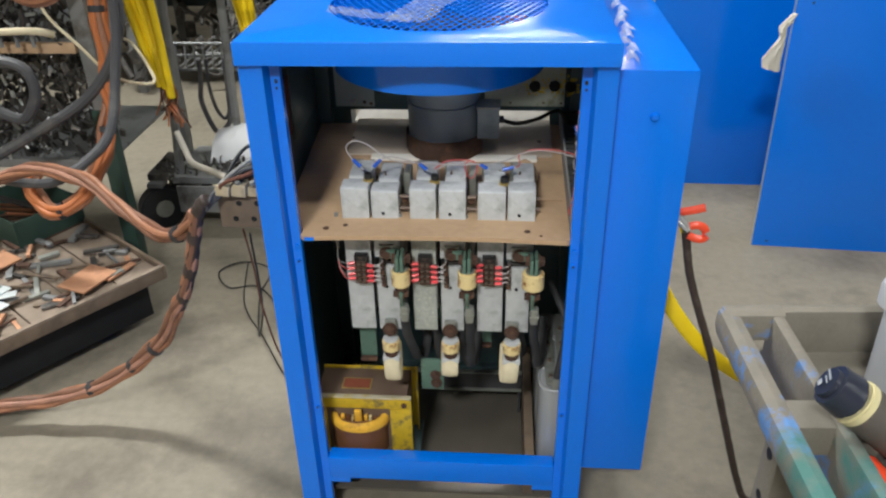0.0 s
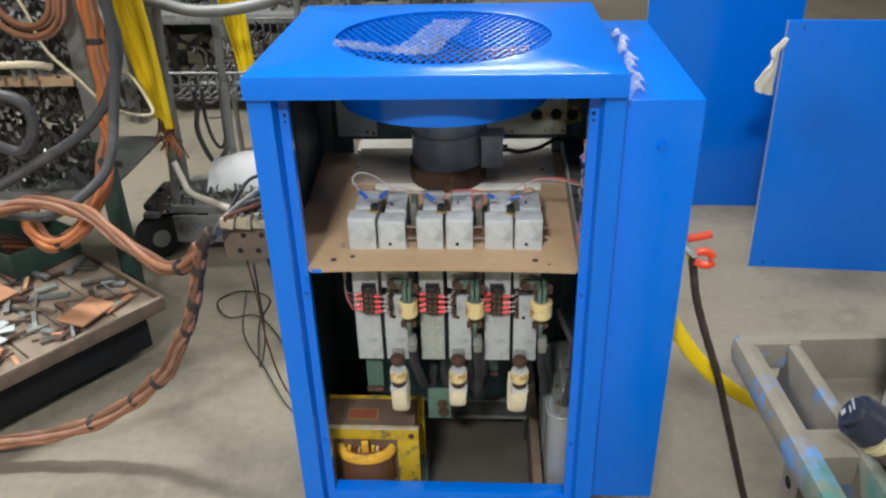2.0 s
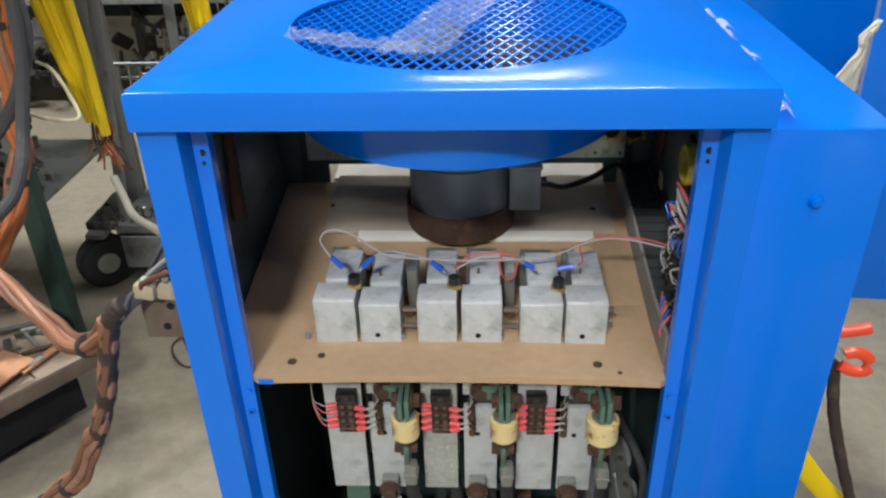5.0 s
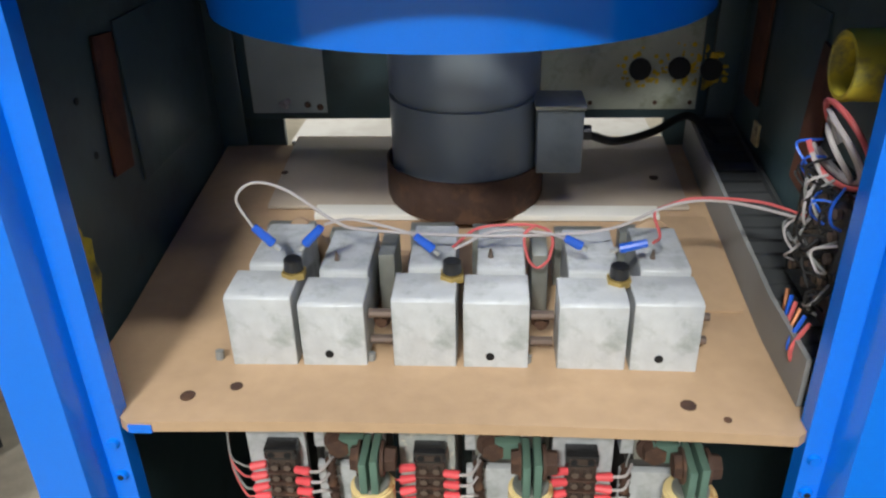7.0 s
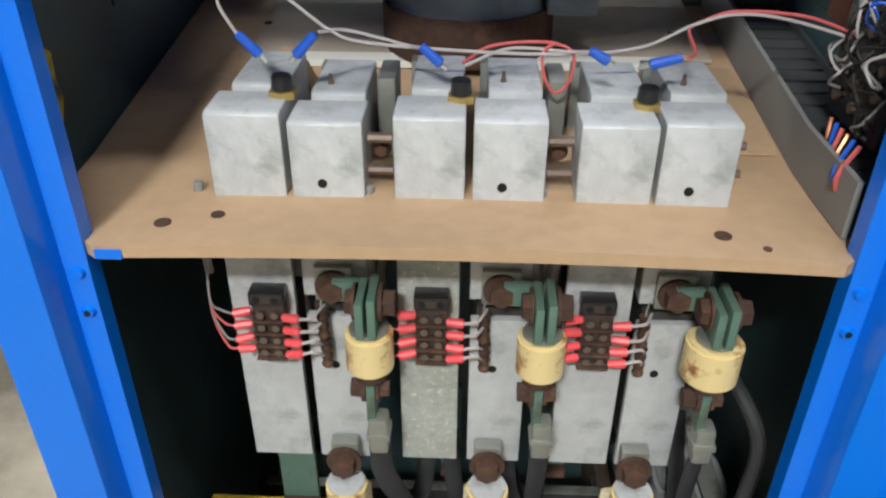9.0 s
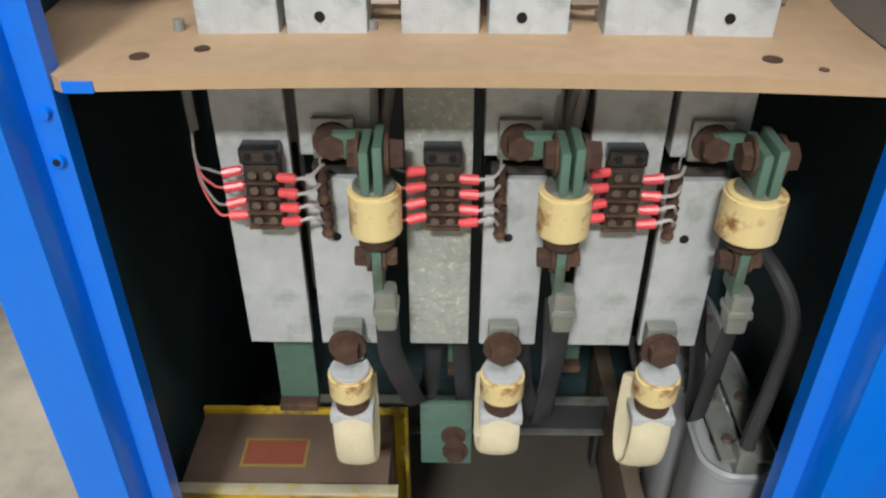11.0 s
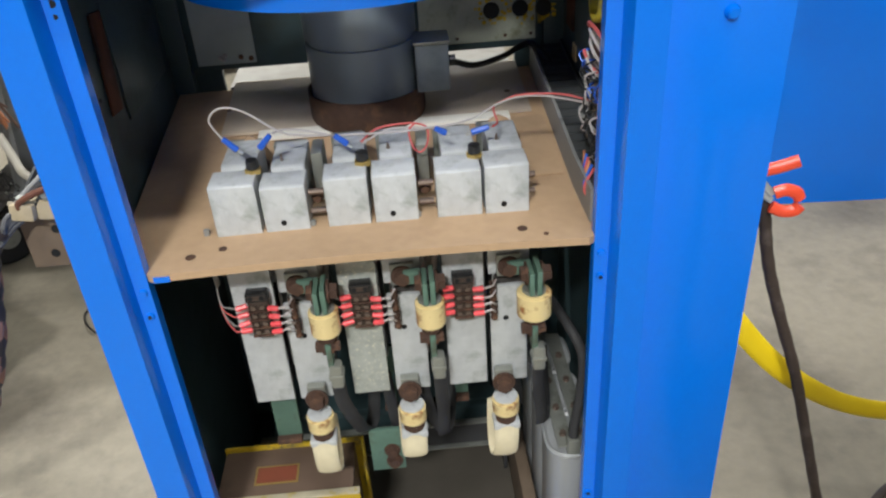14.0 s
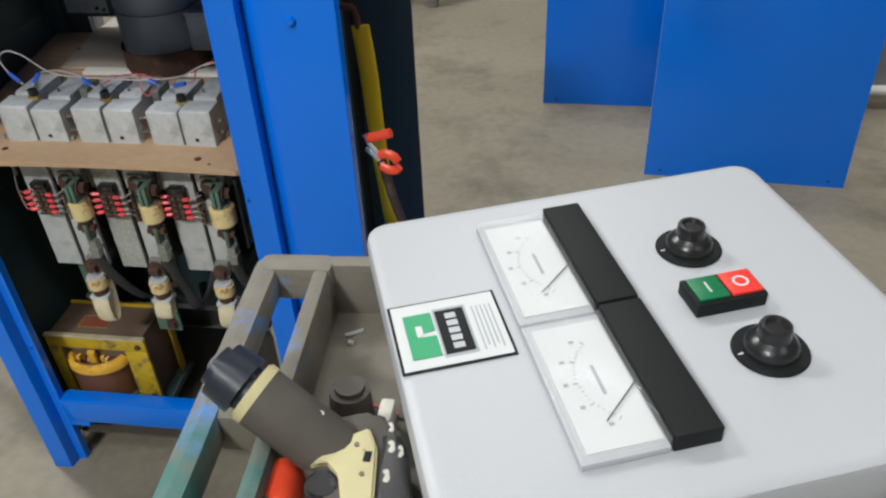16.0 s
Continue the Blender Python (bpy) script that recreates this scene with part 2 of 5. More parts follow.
def clear(name, color, rough, alpha):
    m = bpy.data.materials.new(name)
    m.use_nodes = True
    b = m.node_tree.nodes["Principled BSDF"]
    b.inputs["Base Color"].default_value = (*color, 1)
    b.inputs["Roughness"].default_value = rough
    b.inputs["Alpha"].default_value = alpha
    return m

FILM = clear("clear_plastic_film", (0.75, 0.8, 0.85), 0.10, 0.07)
FOIL = clear("crinkled_clear_plastic", (0.80, 0.83, 0.86), 0.14, 0.27)
COVER = clear("clear_acrylic", (0.85, 0.87, 0.88), 0.04, 0.06)

def glow(name, strength):
    m = bpy.data.materials.new(name)
    m.use_nodes = True
    b = m.node_tree.nodes["Principled BSDF"]
    b.inputs["Base Color"].default_value = (0.9, 0.9, 0.9, 1)
    b.inputs["Emission Color"].default_value = (1, 0.97, 0.92, 1)
    b.inputs["Emission Strength"].default_value = strength
    return m

TUBE = glow("lamp_diffuser", 6.0)

# ---- building helpers ----
ORIGIN = {}

def thing(name, at, label, category, rz=0.0, group="", kind=""):
    ob = new(name)
    ob.empty_display_size = 0.05
    ob.matrix_basis = pose(*at, 0, 0, rz)
    ORIGIN[ob] = ob.matrix_basis.copy()
    return tagged(ob, label, category, group, kind)

def part(name, bm, material, parent=None, label="", local=False, sharp=35):
    """Links a bmesh as one mesh object. Coordinates are the world's, unless local."""
    me = bpy.data.meshes.new(name)
    if parent is not None and not local:
        bm.transform(ORIGIN[parent].inverted())
    bmesh.ops.recalc_face_normals(bm, faces=bm.faces)
    for f in bm.faces:
        f.smooth = True
    bm.to_mesh(me)
    bm.free()
    me.set_sharp_from_angle(angle=radians(sharp))
    me.materials.append(material)
    ob = new(name, me)
    if parent is not None:
        ob.parent = parent
        ORIGIN[ob] = ORIGIN[parent]
    if label:
        ob["label"] = label
    return ob

def single(name, bm, material, label, category, kind="", group="", sharp=35):
    return tagged(part(name, bm, material, None, "", False, sharp), label, category, group, kind)

def B(*boxes, bev=0.0, bm=None, m=None):
    """Boxes x0, x1, y0, y1, z0, z1, bevelled, in one bmesh."""
    bm = bm or bmesh.new()
    for x0, x1, y0, y1, z0, z1 in boxes:
        mm = Matrix.Translation(((x0 + x1) / 2, (y0 + y1) / 2, (z0 + z1) / 2)) @ Matrix.Diagonal((abs(x1 - x0), abs(y1 - y0), abs(z1 - z0), 1))
        vs = bmesh.ops.create_cube(bm, size=1, matrix=(m @ mm) if m else mm)["verts"]
        if bev:
            es = list({e for v in vs for e in v.link_edges})
            bmesh.ops.bevel(bm, geom=es, offset=bev, segments=2, affect="EDGES", profile=0.6)
    return bm

def C(p0, p1, r0, r1=None, seg=16, bm=None, bev=0.0):
    """A cylinder or cone between two points."""
    bm = bm or bmesh.new()
    a, b = Vector(p0), Vector(p1)
    q = (b - a).to_track_quat("Z", "Y").to_matrix().to_4x4()
    vs = bmesh.ops.create_cone(bm, cap_ends=True, segments=seg, radius1=r0, radius2=r0 if r1 is None else r1, depth=(b - a).length,
                               matrix=Matrix.Translation((a + b) / 2) @ q)["verts"]
    if bev:
        es = [e for e in {e for v in vs for e in v.link_edges} if any(len(f.verts) > 4 for f in e.link_faces)]
        bmesh.ops.bevel(bm, geom=es, offset=bev, segments=2, affect="EDGES")
    return bm

def spline(pts, per=8):
    p = [Vector(v) for v in pts]
    p = [2 * p[0] - p[1], *p, 2 * p[-1] - p[-2]]
    out = []
    for i in range(1, len(p) - 2):
        for k in range(per):
            t = k / per
            a, b, c, d = p[i - 1:i + 3]
            out.append(0.5 * (2 * b + (c - a) * t + (2 * a - 5 * b + 4 * c - d) * t * t + (3 * b - a - 3 * c + d) * t ** 3))
    return out + [p[-2]]

def T(pts, r, seg=8, per=8, bm=None, flat=1.0, wob=0.0, side=None):
    """A tube (or, with flat, a strap) swept along a smooth line through the points."""
    bm = bm or bmesh.new()
    line = spline(pts, per) if per > 1 else [Vector(v) for v in pts]
    rings, ref = [], Vector(side) if side else Vector((0.3, 0.2, 1)).normalized()
    for i, c in enumerate(line):
        d = (line[min(i + 1, len(line) - 1)] - line[max(i - 1, 0)]).normalized()
        u = (ref - d * ref.dot(d))
        u = u.normalized() if u.length > 1e-4 else d.orthogonal().normalized()
        v = d.cross(u)
        if not side:
            ref = u
        rr = r * (1 + wob * math.sin(i * 1.7))
        rings.append([bm.verts.new(c + u * rr * math.cos(6.2832 * k / seg) + v * rr * flat * math.sin(6.2832 * k / seg)) for k in range(seg)])
    for a, b in zip(rings, rings[1:]):
        for k in range(seg):
            bm.faces.new((a[k], a[(k + 1) % seg], b[(k + 1) % seg], b[k]))
    bm.faces.new(rings[0][::-1])
    bm.faces.new(rings[-1])
    return bm

def prism(profile, z0, z1, bm=None):
    """A plan polygon raised from z0 to z1."""
    bm = bm or bmesh.new()
    lo = [bm.verts.new((x, y, z0)) for x, y in profile]
    hi = [bm.verts.new((x, y, z1)) for x, y in profile]
    n = len(profile)
    for i in range(n):
        bm.faces.new((lo[i], lo[(i + 1) % n], hi[(i + 1) % n], hi[i]))
    bm.faces.new(lo[::-1])
    bm.faces.new(hi)
    return bm

def rounded(x0, x1, y0, y1, r, seg=6):
    out = []
    for cx, cy, a0 in ((x1 - r, y1 - r, 0), (x0 + r, y1 - r, 90), (x0 + r, y0 + r, 180), (x1 - r, y0 + r, 270)):
        for k in range(seg + 1):
            a = radians(a0 + 90 * k / seg)
            out.append((cx + r * math.cos(a), cy + r * math.sin(a)))
    return out

def loops(rings, bm=None, cap=(True, True)):
    """Skins a stack of equal rings of points."""
    bm = bm or bmesh.new()
    vs = [[bm.verts.new(p) for p in ring] for ring in rings]
    n = len(vs[0])
    for a, b in zip(vs, vs[1:]):
        for i in range(n):
            bm.faces.new((a[i], a[(i + 1) % n], b[(i + 1) % n], b[i]))
    if cap[0]:
        bm.faces.new(vs[0][::-1])
    if cap[1]:
        bm.faces.new(vs[-1])
    return bm

def hexbolt(at, d, r, h, bm=None):
    """A washer and a hexagon head standing along d."""
    a, d = Vector(at), Vector(d).normalized()
    bm = C(a, a + d * h * 0.25, r * 1.35, seg=14, bm=bm)
    return C(a + d * h * 0.25, a + d * h, r, r * 0.92, seg=6, bm=bm)

def crumple(cols, rows, fn, thick, seed, amp, bm=None):
    """A creased sheet: fn(u, v) gives places; noise shifts them along z and across."""
    bm = bm or bmesh.new()
    top, bot = [], []
    for j in range(rows + 1):
        a, b = [], []
        for i in range(cols + 1):
            p = Vector(fn(i / cols, j / rows))
            q = noise.noise_vector(p * 38 + Vector((seed, 0, 0))) * amp + noise.noise_vector(p * 110 + Vector((0, seed, 0))) * amp * .5
            p = p + Vector((q.x * .6, q.y * .6, abs(q.z)))
            a.append(bm.verts.new(p))
            b.append(bm.verts.new(p + Vector((0, 0, -thick))))
        top.append(a)
        bot.append(b)
    for j in range(rows):
        for i in range(cols):
            bm.faces.new((top[j][i], top[j][i + 1], top[j + 1][i + 1], top[j + 1][i]))
            bm.faces.new((bot[j][i], bot[j + 1][i], bot[j + 1][i + 1], bot[j][i + 1]))
    for i in range(cols):
        bm.faces.new((top[0][i], bot[0][i], bot[0][i + 1], top[0][i + 1]))
        bm.faces.new((top[rows][i], top[rows][i + 1], bot[rows][i + 1], bot[rows][i]))
    for j in range(rows):
        bm.faces.new((top[j][0], top[j + 1][0], bot[j + 1][0], bot[j][0]))
        bm.faces.new((top[j][cols], bot[j][cols], bot[j + 1][cols], top[j + 1][cols]))
    return bm

# ---- the hall ----
floor = single("floor", B((-9, 9, -7, 14, -0.2, 0)), CONCRETE, "worn grey-beige concrete workshop floor with stains", "floor", "structure")
single("ceiling", B((-9, 9, -7, 14, CEIL, CEIL + 0.2)), WALLPAINT, "pale high workshop ceiling", "ceiling", "structure")
single("wall_north", B((-9, 9, 14.0, 14.2, 0, CEIL)), WALLPAINT, "pale grey workshop wall", "wall", "structure")
single("wall_south", B((-9, 9, -7.2, -7.0, 0, CEIL)), WALLPAINT, "pale grey workshop wall", "wall", "structure")
single("wall_west", B((-9.2, -9.0, -7, 14, 0, CEIL)), WALLPAINT, "pale grey workshop wall", "wall", "structure")
single("wall_east", B((9.0, 9.2, -7, 14, 0, CEIL)), WALLPAINT, "pale grey workshop wall", "wall", "structure")
for x, y, lx, ly, w in LAMPS:
    lamp = thing("ceiling_light", (x, y, CEIL - 0.35), "long white ceiling light hung over the shop floor", "ceiling light", group="ceiling lights")
    part("housing", B((x - lx / 2, x + lx / 2, y - ly / 2, y + ly / 2, CEIL - 0.30, CEIL - 0.22), bev=0.01), WHITEPAINT, lamp)
    part("diffuser", B((x - lx / 2 + .02, x + lx / 2 - .02, y - ly / 2 + .02, y + ly / 2 - .02, CEIL - 0.32, CEIL - 0.30)), TUBE, lamp, "glowing white diffuser")
    for s in (-0.4, 0.4):
        part("hanger", C((x + s * lx, y, CEIL - 0.22), (x + s * lx, y, CEIL), 0.005, seg=6), RACKSTEEL, lamp)
    ld = bpy.data.lights.new("ceiling_lamp", "AREA")
    ld.shape, ld.size, ld.size_y, ld.energy, ld.color = "RECTANGLE", lx, ly, w, (0.952, 0.975, 0.955)
    lo = new("ceiling_lamp", ld)
    lo.matrix_basis = pose(x, y, CEIL - 0.33)

part_wall = thing("partition_wall", (2.9, 1.87, 0), "grey panelled partition with a white bottom rail", "wall", kind="structure")
for x0 in (1.62, 2.52, 3.42):
    part("panel", B((x0, x0 + 0.895, 1.87, 1.92, 0.09, 0.70), bev=0.003), WALLLOW, part_wall)
    part("panel", B((x0, x0 + 0.895, 1.87, 1.92, 0.705, 2.5), bev=0.003), WALLPAINT, part_wall)
part("bottom_rail", C((1.62, 1.86, 0.075), (4.32, 1.86, 0.075), 0.018, seg=12), WHITEPAINT, part_wall, "white round bottom rail")

# ---- the blue cabinet ----
W, TOP, DEPTH = 0.312, 1.132, 0.50
cab = thing("rectifier_cabinet", (0, 0.23, 0), "glossy blue sheet-metal rectifier cabinet with its front open", "cabinet")
for s, nm in ((-1, "l"), (1, "r")):
    out = W if s < 0 else .306
    prof = [(s * out, -.026), (s * .272, -.026), (s * .270, -.020), (s * .267, -.002), (s * .251, 0), (s * .251, .016), (s * .266, .016), (s * out, .010)]
    part("column", prism(prof, 0, 1.094), BLUE, cab)
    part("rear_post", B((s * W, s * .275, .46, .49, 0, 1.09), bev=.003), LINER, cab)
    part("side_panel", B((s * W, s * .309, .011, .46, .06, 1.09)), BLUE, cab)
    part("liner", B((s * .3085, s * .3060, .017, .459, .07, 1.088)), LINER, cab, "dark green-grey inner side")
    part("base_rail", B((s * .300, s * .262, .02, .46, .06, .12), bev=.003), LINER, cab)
    for z, hollow in ((.735, 0), (.703, 1), (.337, 1)):
        bm = C((s * .259, 0, z), (s * .259, -.004, z), .0055, .004, 12)
        if hollow:
            part('bore', C((s * .259, -.0035, z), (s * .259, -.0046, z), .0024, seg=10), BLACK, cab)
        part("screw", bm, BLUE, cab)
    part("hinge_hole", C((s * .259, .001, 1.055), (s * .259, -.0012, 1.055), .004, seg=10), BLACK, cab)
    part("hinge_hole", C((s * .259, .001, 1.043), (s * .259, -.0012, 1.043), .0025, seg=10), BLACK, cab)
part("front_rail", B((-.2505, .2505, -.004, .03, .128, .189), bev=.003), BLUE, cab)
for s in (-1, 1):
    part("rail_tab", B((s * .252, s * .205, -.002, .026, .112, .1285), bev=.002), BLUE, cab)
part("floor_pan", B((-.262, .262, .031, .43, .054, .060), bev=.001), PAN, cab, "dirty dark steel floor pan")
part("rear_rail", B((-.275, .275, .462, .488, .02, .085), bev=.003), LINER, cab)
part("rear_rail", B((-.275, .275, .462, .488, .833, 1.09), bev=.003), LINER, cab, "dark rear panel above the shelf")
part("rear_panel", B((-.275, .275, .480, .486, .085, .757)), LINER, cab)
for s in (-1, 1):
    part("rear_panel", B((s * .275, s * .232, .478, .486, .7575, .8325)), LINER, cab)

def lid():
    cx, cy, R, N = 0.0, 0.226, 0.202, 72
    x0, x1, y0, y1 = -W - .002, .307, -.036, DEPTH
    ang = sorted([2 * math.pi * k / N for k in range(N)] + [math.atan2(y - cy, x - cx) % (2 * math.pi) for x in (x0, x1) for y in (y0, y1)])
    def rim(a, ins):
        dx, dy = math.cos(a), math.sin(a)
        ts = [((x1 - cx) / dx if dx > 1e-9 else (x0 - cx) / dx if dx < -1e-9 else 1e9), ((y1 - cy) / dy if dy > 1e-9 else (y0 - cy) / dy if dy < -1e-9 else 1e9)]
        t = min(ts)
        x, y = cx + t * dx, cy + t * dy
        return min(max(x, x0 + ins), x1 - ins), min(max(y, y0 + ins), y1 - ins)
    rings = [[(cx + R * math.cos(a), cy + R * math.sin(a), TOP - .004) for a in ang], [(cx + R * math.cos(a), cy + R * math.sin(a), TOP) for a in ang]]
    for ins, z in ((.005, TOP), (.0015, TOP - .0015), (0, TOP - .005), (0, TOP - .040), (.003, TOP - .040), (.003, TOP - .006)):
        rings.append([(*rim(a, ins), z) for a in ang])
    rings.append(rings[0])
    bm = loops(rings, cap=(False, False))
    bmesh.ops.remove_doubles(bm, verts=bm.verts, dist=1e-5)
    return bm

part("lid", lid(), BLUE, cab)
ring = [[(0 + r * math.cos(k * math.pi / 36), .226 + r * math.sin(k * math.pi / 36), z) for k in range(72)]
        for r, z in ((.209, TOP - .006), (.2065, 1.10), (.2035, 1.05), (.2015, 1.022), (.1995, 1.022), (.2015, 1.05), (.204, 1.10), (.207, TOP - .006))]
ring.append(ring[0])
bm = loops(ring, cap=(False, False))
bmesh.ops.remove_doubles(bm, verts=bm.verts, dist=1e-5)
part("fan_ring", bm, BLUE, cab, "blue rolled-steel fan shroud under the lid")

def grille():
    bm = bmesh.new()
    R, pitch = .201, .0145
    for a in (radians(65), radians(-65)):
        d, nrm = Vector((math.cos(a), math.sin(a), 0)), Vector((-math.sin(a), math.cos(a), 0))
        k = -int(R / pitch)
        while k * pitch < R:
            h = math.sqrt(max(R * R - (k * pitch) ** 2, 0))
            if h > .01:
                c = Vector((0, .226, TOP - .006 + (.0012 if a > 0 else 0))) + nrm * (k * pitch)
                m = Matrix.Translation(c) @ Matrix.Rotation(a, 4, "Z")
                B((-h, h, -.0011, .0011, -.0008, .0008), bm=bm, m=m)
            k += 1
    return bm

part("grille", grille(), BLUE, cab, "blue expanded-metal fan grille")
fan = thing("fan", (0, .226, TOP - .06), "dark cooling fan standing still under the lid grille", "fan")
part("hub", C((0, .226, TOP - .080), (0, .226, TOP - .040), .045, seg=24, bev=.004), BLACK, fan)
for k in range(5):
    m = Matrix.Translation((0, .226, TOP - .060)) @ Matrix.Rotation(radians(72 * k + 14), 4, "Z") @ Matrix.Rotation(radians(24), 4, "X")
    part("blade", B((.040, .178, -.042, .042, -.0012, .0012), bev=.001, m=m), BLACK, fan)

# enclosure on the cabinet's flank, open to its outer side
enc = thing("bus_enclosure", (.38, .27, .19), "tall blue sheet-metal side enclosure, open on its outer side", "enclosure")
ez0, ez1, ex0, ex1, ey1 = .188, 1.077, .3085, .438, .56
part("front_panel", B((ex0, ex1, -.002, .001, ez0, ez1), bev=.001), BLUE, enc)
part("front_return", B((ex1 - .002, ex1, .0015, .022, ez0 + .002, ez1 - .004)), BLUE, enc)
part("top_panel", B((ex0, ex1, .0015, ey1, ez1 - .003, ez1), bev=.001), BLUE, enc)
part("bottom_panel", B((ex0, ex1, .0015, ey1, ez0, ez0 + .003)), BLUE, enc)
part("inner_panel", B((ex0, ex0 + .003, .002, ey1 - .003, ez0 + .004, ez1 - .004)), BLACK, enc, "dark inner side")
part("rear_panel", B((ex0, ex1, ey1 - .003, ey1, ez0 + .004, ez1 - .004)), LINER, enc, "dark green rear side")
part("bolt", C((.374, -.002, .999), (.374, -.009, .999), .0085, .0055, 14, bev=.001), BLUE, enc, "blue-painted dome bolt")
part("busbar", B((.340, .347, .18, .24, .30, 1.0), bev=.002), RUSTRED, enc)
part("insulator", C((.312, .21, .90), (.340, .21, .90), .018, seg=12), CREAM, enc)

# ---- shelf board ----
def rise(y):
    """Height that the shelf gains behind the heat sinks."""
    return .125 * max(0, y - .12)

def slope(bm):
    """Bends a flat-built part to the shelf's rising rear half."""
    bmesh.ops.bisect_plane(bm, geom=[*bm.verts, *bm.edges, *bm.faces], plane_co=(0, .12, 0), plane_no=(0, 1, 0))
    for v in bm.verts:
        v.co.z += rise(v.co.y)
    return bm

def board():
    bm = bmesh.new()
    nx, ny = 26, 10
    xs = [-.301 + .602 * i / nx for i in range(nx + 1)]
    top, bot = [], []
    for j in range(ny + 1):
        v = j / ny
        rt, rb = [], []
        for x in xs:
            y = -.002 + .464 * v
            xx = x
            if y < .02:
                xx = x * .2445 / .301
            z = .757 + .005 * (1 - v) ** 4 * (1 - (xx / .25) ** 2) + rise(y)
            rt.append(bm.verts.new((xx, y, z)))
            rb.append(bm.verts.new((xx, y, z - .0095)))
        top.append(rt)
        bot.append(rb)
    for j in range(ny):
        for i in range(nx):
            bm.faces.new((top[j][i], top[j][i + 1], top[j + 1][i + 1], top[j + 1][i]))
            bm.faces.new((bot[j][i], bot[j + 1][i], bot[j + 1][i + 1], bot[j][i + 1]))
    for i in range(nx):
        bm.faces.new((top[0][i], bot[0][i], bot[0][i + 1], top[0][i + 1]))
        bm.faces.new((top[ny][i], top[ny][i + 1], bot[ny][i + 1], bot[ny][i]))
    for j in range(ny):
        bm.faces.new((top[j][0], top[j + 1][0], bot[j + 1][0], bot[j][0]))
        bm.faces.new((top[j][nx], bot[j][nx], bot[j + 1][nx], top[j + 1][nx]))
    return bm

shelf = thing("shelf_board", (0, .2, .744), "tan fibreboard shelf with a slightly bowed front edge", "shelf")
part("board", board(), PLYWOOD, shelf)
part("rear_sheet", slope(B((-.215, .232, .314, .476, .7585, .7625), bev=.001)), SHEET, shelf, "paler hardboard sheet")
part("pale_strip", slope(B((-.160, .198, .293, .313, .7585, .765), bev=.001)), PALEWOOD, shelf, "pale wooden strip")
# added board and battens: give the rear slot its bright strip of lit floor
part("slot_backing", B((-.228, .228, .489, .86, .788, .795), bev=.001), SLOTBACK, shelf, "added pale board standing in for bright floor behind the slot")
for x in (-.200, .190):
    part("backing_batten", B((x, x + .02, .4775, .84, .772, .7875), bev=.002), WOODDECK, shelf)
part("side_flap", slope(B((.196, .246, .150, .300, .7585, .7605), bev=.0005)), PLYWOOD, shelf)
for x, y, r in ((-.207, .028, .006), (.173, .027, .006), (-.172, .040, .005), (-.212, .385, .004), (.205, .375, .005), (.198, .012, .003)):
    z = .757 + .005 * (1 - (y + .002) / .464) ** 4 * (1 - (x / .25) ** 2) + rise(y) + (.005 if y > .3 else 0)
    part("screw_head", C((x, y, z - .002), (x, y, z + .001), r, seg=12), RUST, shelf)
part("paint_mark", B((-.243, -.225, -.0035, -.0015, .748, .755)), BLUE, shelf, "dab of blue paint")

# ---- power blocks behind the opening ----
UNITS = [(-.183, -.130), (-.125, -.073), (-.051, -.001), (.005, .056), (.079, .132), (.136, .188)]
FY = .067

def ridge(x0, x1, y0, y1, z0, z1, ch):
    """An upright bar whose front top edge is chamfered."""
    bm = bmesh.new()
    pr = [(y0, z0), (y1, z0), (y1, z1), (y0 + ch, z1), (y0, z1 - ch * .55)]
    a = [bm.verts.new((x0, y, z)) for y, z in pr]
    b = [bm.verts.new((x1, y, z)) for y, z in pr]
    for i in range(5):
        bm.faces.new((a[i], a[(i + 1) % 5], b[(i + 1) % 5], b[i]))
    bm.faces.new(a[::-1])
    bm.faces.new(b)
    bmesh.ops.bevel(bm, geom=list(bm.edges), offset=.0008, segments=1, affect="EDGES")
    return bm

